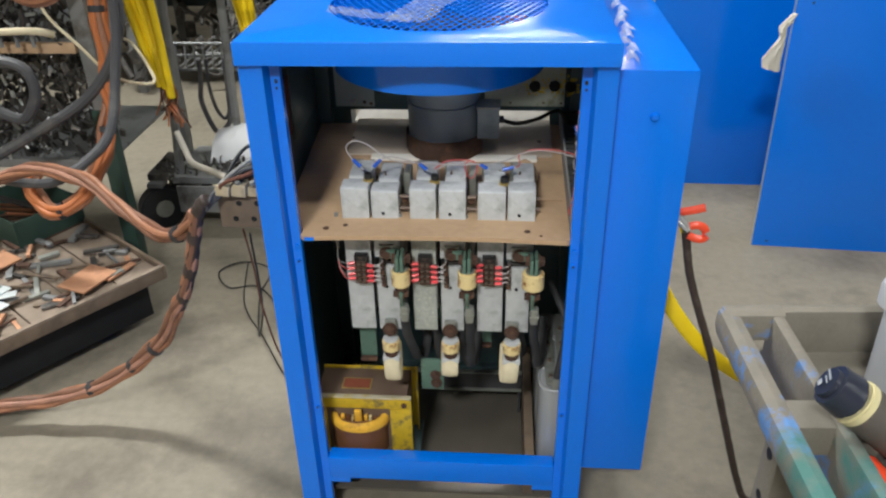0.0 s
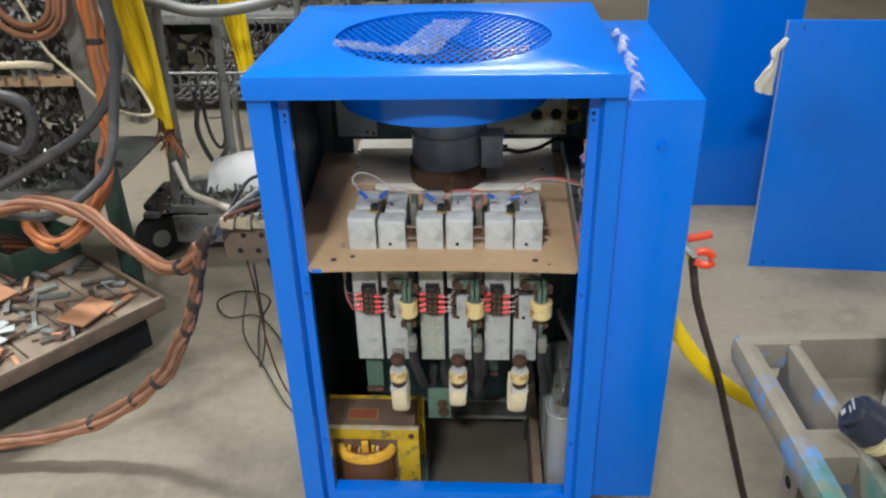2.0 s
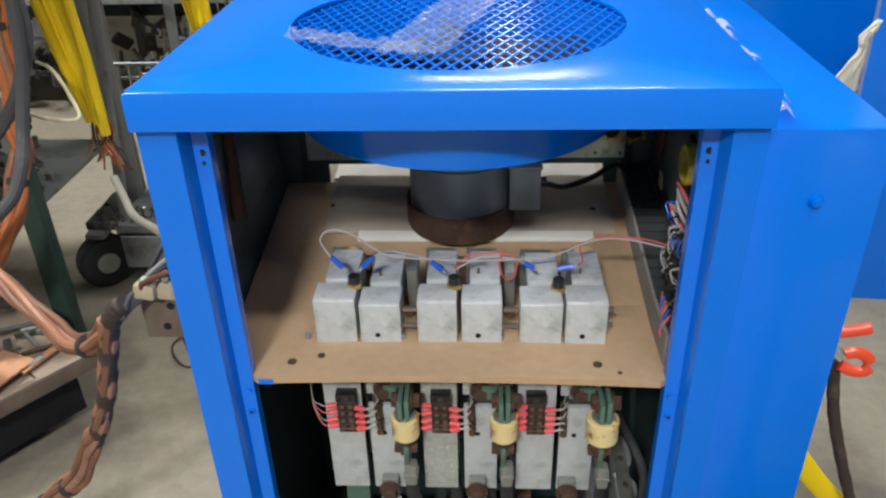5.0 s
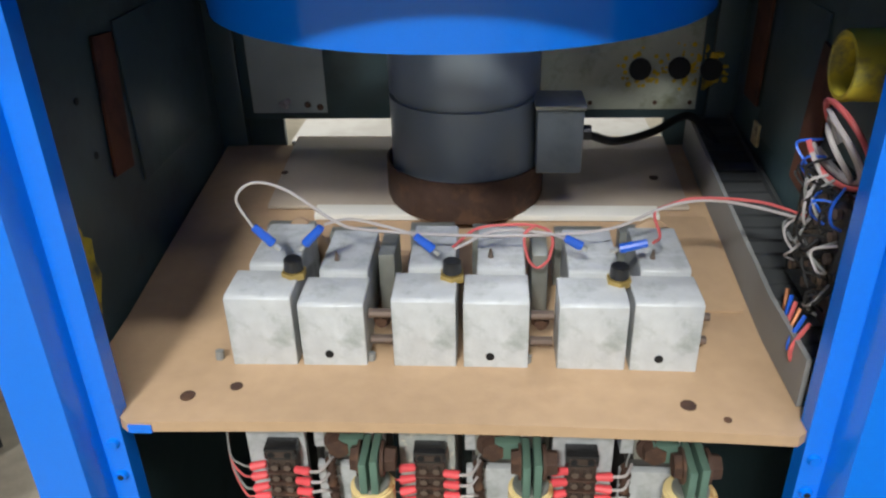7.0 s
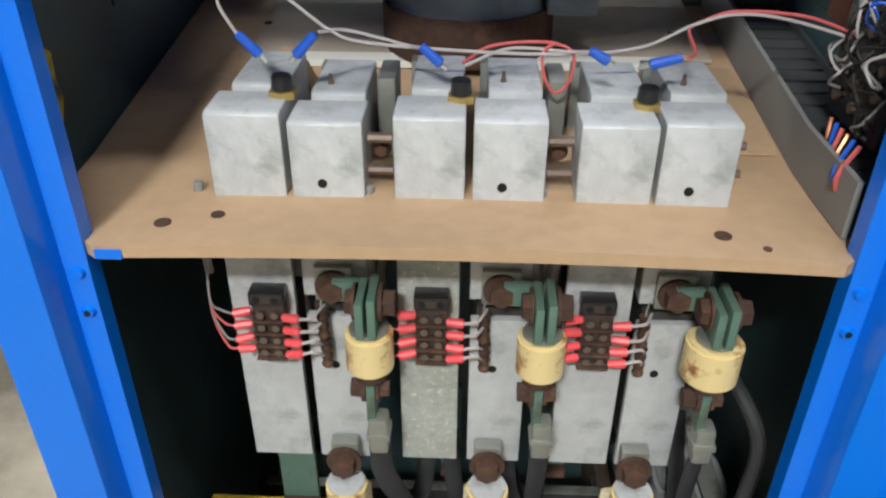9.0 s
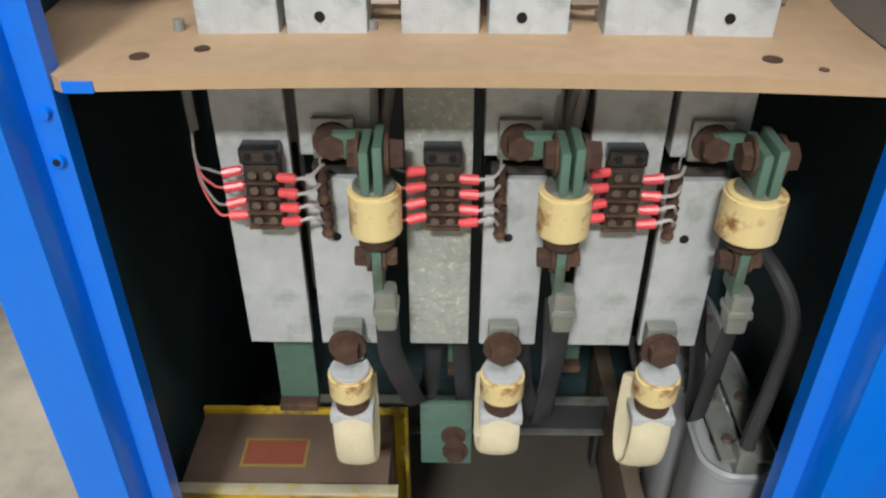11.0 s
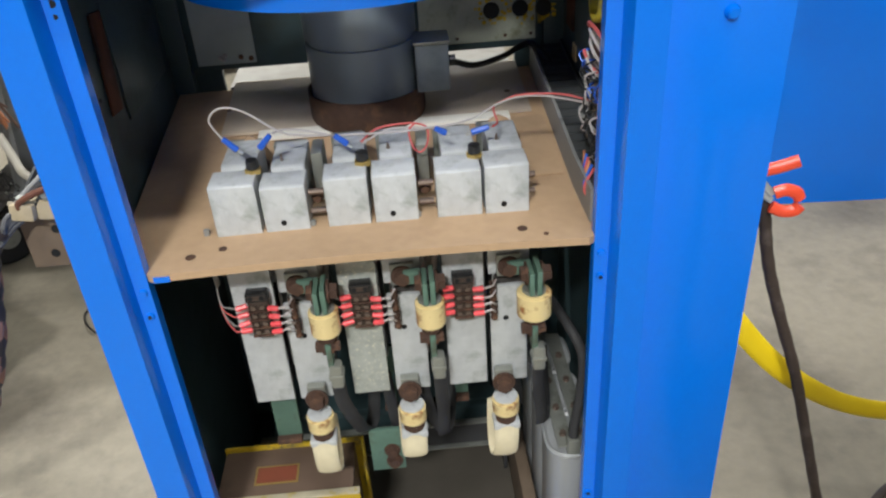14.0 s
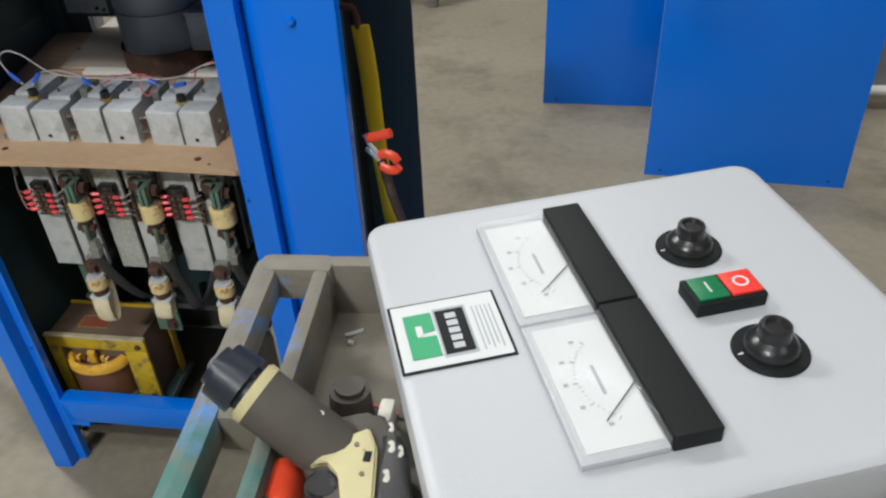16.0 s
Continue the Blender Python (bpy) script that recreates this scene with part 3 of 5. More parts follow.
for n, (x0, x1) in enumerate(UNITS):
    odd = n % 2 == 1
    u = thing("heat_sink", ((x0 + x1) / 2, .12, .499), "dull grey aluminium heat-sink block passing through the shelf, with scuffed faces" if n != 2 else
              "dull grey aluminium heat-sink block with a speckled corroded face", "heat sink", group="rectifier heat sinks")
    zt = (.823, .817, .822, .821, .819, .821)[n]
    part("upper_plate", ridge(x0, x1, FY + .003, .112, .671 if odd else .7435, zt, .004), ALU, u)
    part("rear_block", ridge(x0 + .010, x1 - .002, .1125, .186, .52, zt + .006, .004), ALU, u)
    part("lower_plate", B((x0 + (.001 if odd else 0), x1 - (.004 if odd else .002), FY, FY + .008, .498, .6535 if odd else .743), bev=.0012), SPECKLE if n == 2 else ALU, u)
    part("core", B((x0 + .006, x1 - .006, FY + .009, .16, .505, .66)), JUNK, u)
    part("fin", B((x0 + .004, x1 - .006, .188, .205, .53, zt), bev=.001), GREYMETAL, u)
    if odd:
        part("hole", C((x1 - .030, FY + .0035, .770), (x1 - .030, FY + .0022, .770), .0035, seg=12), BLACK, u)
        part("hole", C((x1 - .031, FY + .0015, .604), (x1 - .031, FY - .0006, .604), .0036, seg=12), BLACK, u)
        part("clamp_bolt", hexbolt((x1 - .027, FY - .004, .686), (0, -1, 0), .0105, .012), RUST, u, "rusty hexagon bolt")
        part("clamp_pad", B((x1 - .042, x1 - .012, FY - .004, FY + .0025, .671, .702), bev=.002), GREYMETAL, u)
        part("stud", C((x1 - .030, .130, zt + .005), (x1 - .030, .130, zt + .014), .0025, .001, 8), SCREWMETAL, u)
    else:
        part("pin_hole", C((x0 + .027, FY + .0005, .702), (x0 + .027, FY + .0022, .702), .002, seg=8), BLACK, u)
        st = part("sensor", C((x1 - .004, .106, zt + .004), (x1 - .004, .106, zt + .015), .0080, .0074, 14, bev=.001), GLOSSBLACK, u, "black thermal sensor on a brass base")
        part("sensor_base", C((x1 - .004, .106, zt - .002), (x1 - .004, .106, zt + .0038), .0105, seg=6), GOLDLABEL, st)
    if n in (1, 3):
        part("spacer", B((x1 + .004, x1 + .018, .135, .180, .762, .826), bev=.002), GREYMETAL, u, "grey spacer plate")
        part("clamp_nut", hexbolt((x1 + .0105, .098, .787), (0, -1, 0), .0055, .008), RUST, u)
        part("clamp_rod", C((x1 + .002, .085, .775), (x1 + .020, .085, .775), .004, seg=8), SCREWMETAL, u)
        part("clamp_rod", C((x1 + .002, .085, .800), (x1 + .020, .085, .800), .004, seg=8), SCREWMETAL, u)
    if n == 5:
        for zz in (.775, .797):
            part("clamp_rod", C((x1, .09, zz), (x1 + .010, .09, zz), .0035, seg=8), SCREWMETAL, u)

rnd = random.Random(4)
for n, (x0, x1) in enumerate(UNITS[::2]):
    cx = (-.1505, -.0240, .1025)[n]
    ts = thing("terminal_strip", (cx, FY, .627), "dark four-way terminal strip with red crimped wire ends", "terminal strip", group="terminal strips")
    part("base", B((cx - .0125, cx + .0125, FY - .014, FY - .0005, .624, .672), bev=.001), PHENOL, ts)
    part("cap", B((cx - .0135, cx + .0135, FY - .017, FY - .0005, .6735, .685), bev=.0015), GLOSSBLACK, ts, "black end cap")
    part("cap_tray", B((cx - .0105, cx + .0105, FY - .0174, FY - .0168, .6762, .6826), bev=.0002), PHENOL, ts)
    for k in (-.007, .007):
        part("cap_screw", C((cx + k, FY - .017, .6795), (cx + k, FY - .0182, .6795), .003, seg=10), BLACK, ts)
    for k in range(4):
        z = .6655 - .0122 * k
        part("barrier", B((cx - .0125, cx + .0125, FY - .0195, FY - .0145, z - .0068, z - .0048), bev=.0005), RUST, ts)
        for s in (-1, 1):
            part("terminal_screw", C((cx + s * .0055, FY - .014, z), (cx + s * .0055, FY - .0185, z), .0036, .0032, 10), SCREWMETAL, ts)
            tz = z + (.005 if s < 0 else -.001)
            a = Vector((cx + s * .0118, FY - .018, tz))
            b = a + Vector((s * .0135, -.002, .0012 * s + rnd.uniform(-.002, .002)))
            cr = part("crimp", C(a, b, .0033, .0039, 10, bev=.0008), REDVINYL, ts, "red crimp sleeve")
            if s < 0:
                part("lead", T([b, b + Vector((-.008, 0, .003)), (cx - .046, FY - .008, .672 - k * .004), (cx - .0475, FY + .004, .71), (cx - .046, FY + .012, .76)], .0010, 5, 6), REDWIRE if k % 2 else GREYWIRE, cr)
            else:
                part("lead", T([b, b + Vector((.010, -.001, .003)), (cx + .0425, FY - .006, tz + (.004 if k < 2 else -.012))], .0013, 5, 5), WHITEWIRE, cr)
    part("sheath", T([(cx - .0470, FY + .004, .69), (cx - .0480, FY + .006, .715), (cx - .0465, FY + .012, .765)], .0036, 8, 6), GREYWIRE, ts, "grey cable sheath")
    part("mount_stain", B((cx - .017, cx + .017, FY - .002, FY - .0003, .612, .6215), bev=.0005), GREYMETAL, ts)

for n, cx in enumerate((-.1095, .0165, .1400)):
    for k, (z0, z1) in enumerate(((.640, .668), (.611, .637))):
        r = thing("wirewound_resistor", (cx, FY - .004, z0), "small brown ribbed wire-wound resistor beside a fuse", "resistor", group="snubber resistors")
        part("body", T([(cx + .001 * k, FY - .009, z0 + (z1 - z0) * j / 12) for j in range(13)], .0043, 10, 1, wob=.16), RUST, r)
        part("lead", T([(cx, FY - .009, z1), (cx, FY - .009, z1 + .006), (cx + .004, FY, z1 + .007)], .0008, 5, 4), STEELPLATE, r)
        part("lead", T([(cx, FY - .009, z0), (cx, FY - .009, z0 - .003), (cx + .003, FY - .001, z0 - .004)], .0008, 5, 4), STEELPLATE, r)

for n, cx in enumerate((-.0705, .0600, .1885)):
    tilt = (-.02, .0, .10)[n]
    f = thing("power_fuse", (cx, .037, .60), "cream ceramic power fuse with rust spots between green copper tabs", "fuse", group="upper fuses")
    part("body", C((cx, .037, .629), (cx, .037, .664), (.0185, .0185, .0215)[n], seg=28, bev=.002), CREAM, f)
    part("end_cap", C((cx, .037, .664), (cx, .037, .668), .015, seg=20, bev=.001), GREYMETAL, f)
    part("end_cap", C((cx, .037, .619), (cx, .037, .629), .013, seg=20, bev=.001), RUST, f)
    for s in (-.0045, .0045):
        part("tab", B((cx + s - .0032, cx + s + .0032, .020, .058, .667, .702 if s > 0 else .698), bev=.0015), GREENPAT, f, "green oxidised copper tab")
    part("tab_bolt", hexbolt((cx + .0085, .040, .688), (1, 0, 0), .011, .012), RUST, f)
    part("tab_bolt", hexbolt((cx - .0085, .040, .688), (-1, 0, 0), .011, .008), RUST, f)
    part("link", B((cx - .030, cx - .008, .052, .0625, .678, .696), bev=.002), GREENPAT, f)
    part("lower_bolt", hexbolt((cx - .004, .036, .608), (-1, 0, 0), .0085, .012), RUST, f)
    part("lower_bolt", hexbolt((cx + .004, .036, .608), (1, 0, 0), .0075, .010), RUST, f)
    part("lower_tab", B((cx - .0035, cx + .0035, .026, .048, .580, .617), bev=.001), GREENPAT, f)
    lg = part("lug", B((cx - .003, cx + .013, .022, .040, .548, .584), bev=.004), GREYMETAL, f, "grey tinned cable lug")
    part("crimp_band", B((cx - .0045, cx + .0145, .0205, .0415, .563, .570), bev=.002), GREYMETAL, lg)
    ends = ((-.048, .10, .398), (.066, .085, .392), (.208, .085, .396))[n]
    part("strap", T([(cx + .005, .031, .552), (cx + .006, .040, .51), ((cx + ends[0]) / 2 + .004, .062, .455), ends, (ends[0] + .012, .13, .40), (ends[0] + .016, .18, .46)], .0095, 10, 7, flat=.32, side=(1, .5, 0)), DARKTAPE, f, "dark flexible connection strap")

for n, cx in enumerate((-.0995, .0250, .1515)):
    f = thing("link_fuse", (cx, .048, .40), "small cream fuse with a rusty bolt and looped sleeve", "fuse", group="lower fuses")
    # grey tab stands in for the shadow around the bolt
    part("grey_shadow_tab", B((cx - .0125, cx + .0115, .053, .0655, .488, .527), bev=.002), GREYMETAL, f)
    part("bolt", hexbolt((cx - .001, .052, .509), (0, -1, 0), .0115, .013), RUST, f)
    part("body", C((cx, .046, .463), (cx, .046, .487), .0183, seg=26, bev=.002), CREAM, f)
    part("end_cap", C((cx, .046, .487), (cx, .046, .491), .0165, seg=20, bev=.001), ALU, f)
    part("lower_cap", C((cx, .046, .448), (cx, .046, .463), .0140, .0155, 18), RUST, f)
    part("clip", B((cx - .018, cx + .018, .032, .060, .439, .449), bev=.002), ALU, f)
    dx = (.003, -.004, -.007)[n]
    part("sleeve", T([(cx, .036, .444), (cx + dx * .2, .031, .42), (cx + dx * .5, .034, (.393, .407, .395)[n]), (cx + dx, .046, (.387, .402, .389)[n]), (cx + dx * 1.2, .056, .405), (cx + dx * 1.2, .060, .44), (cx + dx, .062, .47)],
                     .0165, 12, 8, flat=.26, side=(1, 0, 0)), BRAID, f, "cream woven sleeve bent in a loop")

for x0, x1, z0, z1, y in ((-.178, -.142, .385, .50, .11), (-.046, .004, .306, .388, .105), (.088, .108, .40, .50, .15), (-.02, .0, .385, .50, .16)):
    g = thing("copper_busbar", ((x0 + x1) / 2, y, z0), "green oxidised flat copper busbar under the heat sinks", "busbar", group="copper busbars")
    part("bar", B((x0, x1, y, y + .007, z0, z1), bev=.0015), GREENPAT, g)
    if x0 == -.046:
        part("bolt", hexbolt((-.014, y, .347), (0, -1, 0), .009, .010), RUST, g)
        part("bolt", hexbolt((-.012, y, .325), (0, -1, 0), .0095, .010), RUST, g)
    else:
        part("foot", B((x0, x1, y - .012, y, z0, z0 + .008), bev=.001), RUST, g)
for pts in ([(.165, .075, .50), (.176, .10, .43), (.172, .13, .39), (.165, .17, .42)], [(.040, .075, .50), (.050, .095, .42), (.066, .11, .375), (.05, .15, .40)], [(-.01, .10, .50), (-.006, .115, .42), (-.002, .13, .36)]):
    single("flexible_strap", T(pts, .0085, 10, 7, flat=.35, side=(1, .3, 0)), DARKTAPE, "dark taped flexible strap under the heat sinks", "strap", group="taped straps")
single("power_cable", T([(.232, .16, .56), (.247, .10, .555), (.262, .075, .52), (.260, .07, .46), (.250, .06, .40), (.250, .058, .385)], .0070, 10, 8), DARKTAPE, "grey-brown flexible power cable bent behind a fuse", "cable")
single("cable_lug", B((.240, .258, .048, .068, .355, .388), bev=.004), GREYMETAL, "tinned cable lug on the capacitor terminal", "cable lug")

for x, xx in ((-.062, -.066), (.067, .062), (.072, .070)):
    single("grey_lead", T([(x, .088, .745), (x + .001, .086, .72), (xx, .084, .69), (xx - .004, .09, .66)], .0045, 8, 6), WHITEWIRE if x > .07 else GREYWIRE, "grey lead running down between the heat sinks", "cable", group="grey leads")

# ---- transformer ----
tr = thing("transformer", (-.175, .12, .126), "brown-cored transformer with chipped yellow brackets and an amber coil", "transformer")
part("core", B((-.283, -.078, .0765, .176, .128, .300), bev=.002), CORE, tr)
for q in ((-.116, -.067, .068, .0755, .142, .2725), (-.286, -.067, .068, .0755, .127, .1415), (-.286, -.262, .068, .0755, .142, .2725)):
    part("bracket_bar", B(q, bev=.0015), YELLOWPAINT, tr, "chipped yellow steel bracket")
fr = part("front_bracket", B((-.286, -.067, .068, .0755, .273, .3035), bev=.0015), YELLOWPAINT, tr, "chipped yellow steel bracket")
part("bracket_lip", B((-.286, -.067, .0645, .077, .3038, .3072), bev=.001), CREAMEDGE, fr, "worn cream edge")
part("bolt", C((-.0835, .068, .286), (-.0835, .064, .286), .0065, .0058, 12), RUST, fr)
part("bolt", C((-.0835, .068, .146), (-.0835, .064, .146), .0065, .0058, 12), RUST, fr)
part("rear_bracket", B((-.286, -.064, .177, .183, .127, .305), bev=.0015), YELLOWPAINT, tr, "chipped yellow steel bracket")
part("side_bracket", B((-.0665, -.0625, .160, .1765, .127, .312), bev=.001), YELLOWPAINT, tr)

def oval(cx, cy, rx, ry, z, n=40):
    return [(cx + rx * math.cos(2 * math.pi * k / n), cy + ry * math.sin(2 * math.pi * k / n), z) for k in range(n)]

part("coil", loops([oval(-.188, .084, .062, .047, .150), oval(-.188, .084, .065, .050, .154), oval(-.188, .084, .065, .050, .228)]), COILSIDE, tr, "brown wrapped coil winding")
part("coil_top", loops([oval(-.188, .084, r * .068, r * .0525 / 1, z) for r, z in ((.975, .226), (1.0, .233), (1.0, .240), (.96, .249), (.88, .2535), (.80, .2535), (.74, .249), (.72, .238), (.71, .228))], cap=(True, True)), COILTOP, tr, "amber yellow taped coil ring")
part("coil_band", loops([oval(-.188, .084, r * .068, r * .0525, z) for r, z in ((1.005, .2275), (1.02, .230), (1.005, .2325))]), COILSIDE, tr)
part("coil_foot", loops([oval(-.188, .084, .066, .051, .143), oval(-.188, .084, .068, .053, .147), oval(-.188, .084, .066, .051, .151)]), GREYMETAL, tr)
for k, (x, w, m) in enumerate(((-.225, .008, COILTOP), (-.213, .009, COILSIDE), (-.203, .005, CREAM), (-.172, .007, COILTOP), (-.162, .006, CREAM), (-.151, .009, COILSIDE))):
    part("coil_wedge", B((x - w / 2, x + w / 2, .062 + .003 * (k % 2), .074, .2385, .252 - .002 * (k % 3)), bev=.001), m, tr)
part("coil_tab", B((-.196, -.180, .058, .0665, .238, .272), bev=.0015), COILTOP, tr, "amber tab down the coil's middle")
part("coil_lead", T([(-.224, .052, .2525), (-.208, .044, .2555), (-.190, .041, .2555), (-.172, .044, .2550), (-.160, .05, .252)], .0022, 7, 5), COILSIDE, tr)
lb = part("label", B((-.230, -.163, .102, .139, .3009, .3016)), GOLDLABEL, tr, "faded red paper label with a gold border")
part("label_face", B((-.227, -.166, .105, .136, .3017, .3021)), REDLABEL, lb)
single("base_plate", B((-.262, -.055, .035, .20, .110, .1262), bev=.002), LINER, "dark steel plate carrying the transformer", "base plate")

# ---- capacitors and wooden batten ----
for k, y in enumerate((.045, .142, .239)):
    c = thing("capacitor", (.247, y + .045, .10), "grey oval metal capacitor can with a rolled rim", "capacitor", group="capacitors")
    part("can", loops([[(x, yy, z) for x, yy in rounded(.2135 + i, .288 - i, y + i, y + .088 - i, .030)] for i, z in ((.002, .06), (0, .064), (0, .352), (.0012, .353))]), CAPGREY, c)
    part("rim", loops([[(x, yy, z) for x, yy in rounded(.2120 + i, .2895 - i, y - .002 + i, y + .090 - i, .031)] for i, z in ((.001, .3535), (0, .355), (0, .362), (.003, .364), (.007, .360))]), CAPGREY, c)
    for x in (.238, .266):
        part("terminal", hexbolt((x, y + .045, .360), (0, 0, 1), .0065, .012), SCREWMETAL, c)
for x in (.238, .266):
    b = thing("capacitor_bar", (x, .18, .366), "flat grey connecting bar bolted along the capacitors", "bar", group="capacitor bars")
    part("bar", B((x - .011, x + .011, .052, .31, .3725, .3765), bev=.001), GREYMETAL, b)
    for y in (.075, .13, .19, .25):
        part("bolt", C((x, y, .3765), (x, y, .3815), .0055, .0048, 10), SCREWMETAL, b)
single("wooden_batten", B((.188, .210, .033, .44, .0605, .178), bev=.003), OILYWOOD, "oil-stained brown wooden batten on the cabinet floor rails", "batten")
ch = thing("cross_channel", (-.03, .31, .06), "dark steel channel with bright worn edges across the cabinet base", "channel")
part("web", B((-.262, .186, .303, .307, .1445, .1975)), DARKTAPE, ch)
for z in (.142, .1977):
    part("flange", B((-.262, .186, .293, .307, z, z + .0024), bev=.0006), GREYMETAL, ch, "worn grey edge")
for x in (-.256, .178):
    part("foot", B((x, x + .006, .3075, .330, .0602, .197), bev=.001), DARKTAPE, ch)

# ---- fan motor ----
mo = thing("fan_motor", (0, .352, .78), "dull grey cylindrical fan motor hanging below the shroud", "motor")
mx, my = -.003, .352
part("body", C((mx, my, .815), (mx, my, .905), .0775, seg=48, bev=.004), MOTORGREY, mo)
part("upper_body", C((mx, my, .9052), (mx, my, 1.045), .0777, seg=48, bev=.002), MOTORGREY, mo)
part("through_bolt", C((mx + .02, my - .0760, .815), (mx + .02, my - .0760, .822), .004, seg=8), SCREWMETAL, mo)
part("collar", loops([[(mx + r * math.cos(k * math.pi / 24), my + r * math.sin(k * math.pi / 24), z) for k in range(48)] for r, z in ((.070, .785), (.0815, .787), (.0840, .794), (.0840, .832), (.0822, .8325), (.0815, .796))], cap=(True, False)), RUST, mo, "brown mounting collar")
jb = part("junction_box", B((.070, .116, .300, .350, .830, .896), bev=.003), MOTORGREY, mo)
part("box_lid", B((.068, .118, .298, .352, .8965, .901), bev=.001), GREYMETAL, jb)
part("lead_nut", C((.116, .325, .865), (.126, .325, .865), .008, seg=10), GLOSSBLACK, jb)
for a in (0, 90, 180, 270):
    d = Vector((math.cos(radians(a + 45)), math.sin(radians(a + 45)), 0))
    part("stay", B((-.004, .004, 0, .13, -.008, .008), m=Matrix.Translation(Vector((mx, my, 1.05)) + d * .07) @ Matrix.Rotation(radians(a - 45), 4, "Z")), LINER, mo)
single("motor_lead", T([(.126, .325, .862), (.155, .34, .850), (.20, .38, .846), (.245, .42, .850), (.27, .40, .83), (.278, .36, .81)], .0045, 8, 8), RUBBER, "black motor lead to the wire duct", "cable")

# ---- wire duct, relay, wires ----
du = thing("wire_duct", (.275, .26, .757), "grey slotted wire duct lying along the shelf", "wire duct")
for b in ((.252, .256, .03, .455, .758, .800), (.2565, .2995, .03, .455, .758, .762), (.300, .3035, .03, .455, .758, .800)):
    # near wall in the lit grey, the rest in the shaded copy
    part("channel_side", slope(B(b)), DUCTGREY if b[0] < .256 else DUCTSHADED, du)
part("filling", slope(B((.2565, .2995, .031, .454, .7625, .782))), BLACK, du)
for k in range(20):
    y = .04 + k * .0208
    part("finger", slope(B((.2565, .2995, y, y + .0165, .792, .795))), DUCTSHADED, du)
re_ = thing("relay_module", (.285, .10, .80), "black relay module with loops of red and white wire", "relay")
part("body", B((.272, .302, .060, .150, .806, .905), bev=.003), GLOSSBLACK, re_)
for r, cy, cz, m in ((.026, .100, .935, WHITEWIRE), (.031, .096, .938, REDWIRE), (.021, .104, .930, WHITEWIRE), (.028, .092, .930, WHITEWIRE)):
    part("wire_loop", T([(.272 + .012 * math.sin(q * 1.3 + r * 90), cy + r * math.cos(q), cz + r * math.sin(q)) for q in [k * .55 for k in range(12)]], .0021, 7, 5), m, re_)
rw = random.Random(31)
for k in range(34):
    p = Vector((.270, rw.uniform(.062, .150), rw.uniform(.81, .905)))
    part("jumper", T([p, p + Vector((-.008, rw.uniform(-.01, .01), rw.uniform(.0, .012))), p + Vector((-.010, rw.uniform(-.012, .012), rw.uniform(.01, .022))), p + Vector((.002, rw.uniform(-.015, .015), rw.uniform(.015, .03)))], .0011, 5, 4), (RUBBER, RUBBER, GREYWIRE, RUBBER, BLUEVINYL, WHITEWIRE)[k % 6], re_)
for k in range(5):
    for j in range(3):
        part("terminal", C((.272, .075 + .028 * j, .822 + .018 * k), (.2685, .075 + .028 * j, .822 + .018 * k), .0042, seg=8), SCREWMETAL, re_)
for k in range(6):
    part("wire", T([(.262, .06 + k * .01, .812), (.250 + .002 * k, .055 + k * .01, .79), (.262, .06 + .012 * k, .765)], .0018, 6, 6), (REDWIRE, BLUEVINYL, COPPER)[k % 3], re_)
single("yellow_coil_former", loops([[(x, .105 + r * math.cos(k * .2618), .992 + r * math.sin(k * .2618)) for k in range(24)] for x, r in ((.302, .0245), (.266, .0245), (.264, .0235), (.264, .0205), (.266, .0195), (.302, .0195), (.302, .0245))], cap=(False, False)), YELLOWFLECK, "yellow round coil former above the relay", "coil")
wires = [([(-.160, .1, .868), (-.172, .105, .890), (-.159, .11, .902), (-.133, .11, .896), (-.097, .11, .869), (-.071, .115, .859), (.014, .12, .852), (.08, .127, .850), (.125, .13, .855), (.158, .13, .871), (.187, .13, .879), (.222, .13, .876), (.276, .13, .862)], WHITEWIRE, "white"),
         ([(-.004, .108, .848), (.014, .13, .853), (.040, .13, .857), (.063, .13, .856), (.075, .125, .850), (.073, .12, .832), (.064, .12, .823), (.056, .12, .832), (.053, .125, .850), (.062, .13, .857)], REDWIRE, "red"),
         ([(.150, .1, .857), (.157, .11, .858), (.155, .128, .868), (.165, .133, .873), (.187, .13, .881), (.235, .13, .878), (.276, .13, .865)], REDWIRE, "red"),
         ([(-.104, .103, .870), (-.085, .12, .866), (-.045, .118, .857), (-.032, .1, .861)], WHITEWIRE, "white"),
         ([(.083, .1, .860), (.070, .125, .852), (.03, .127, .853), (-.003, .108, .846)], WHITEWIRE, "white")]
for pts, m, c in wires:
    single("control_wire", T(pts, .00125, 6, 8), m, f"thin {c} control wire looped over the heat sinks", "wire", group="control wires")
for a, b in (((-.160, .1, .869), (-.141, .1, .849)), ((-.106, .1, .869), (-.125, .1, .849)), ((-.033, .1, .862), (-.015, .1, .846)), ((.083, .1, .861), (.1, .1, .851)), ((.146, .1, .857), (.118, .1, .850))):
    sp = thing("spade_terminal", a, "blue insulated spade terminal on a sensor", "terminal", group="spade terminals")
    d = Vector(b) - Vector(a)
    part("sleeve", C(a, Vector(a) + d * .75, .0032, .0040, 10, bev=.0006), BLUEVINYL, sp)
    part("blade", C(Vector(a) + d * .8, b, .0022, seg=6), STEELPLATE, sp)
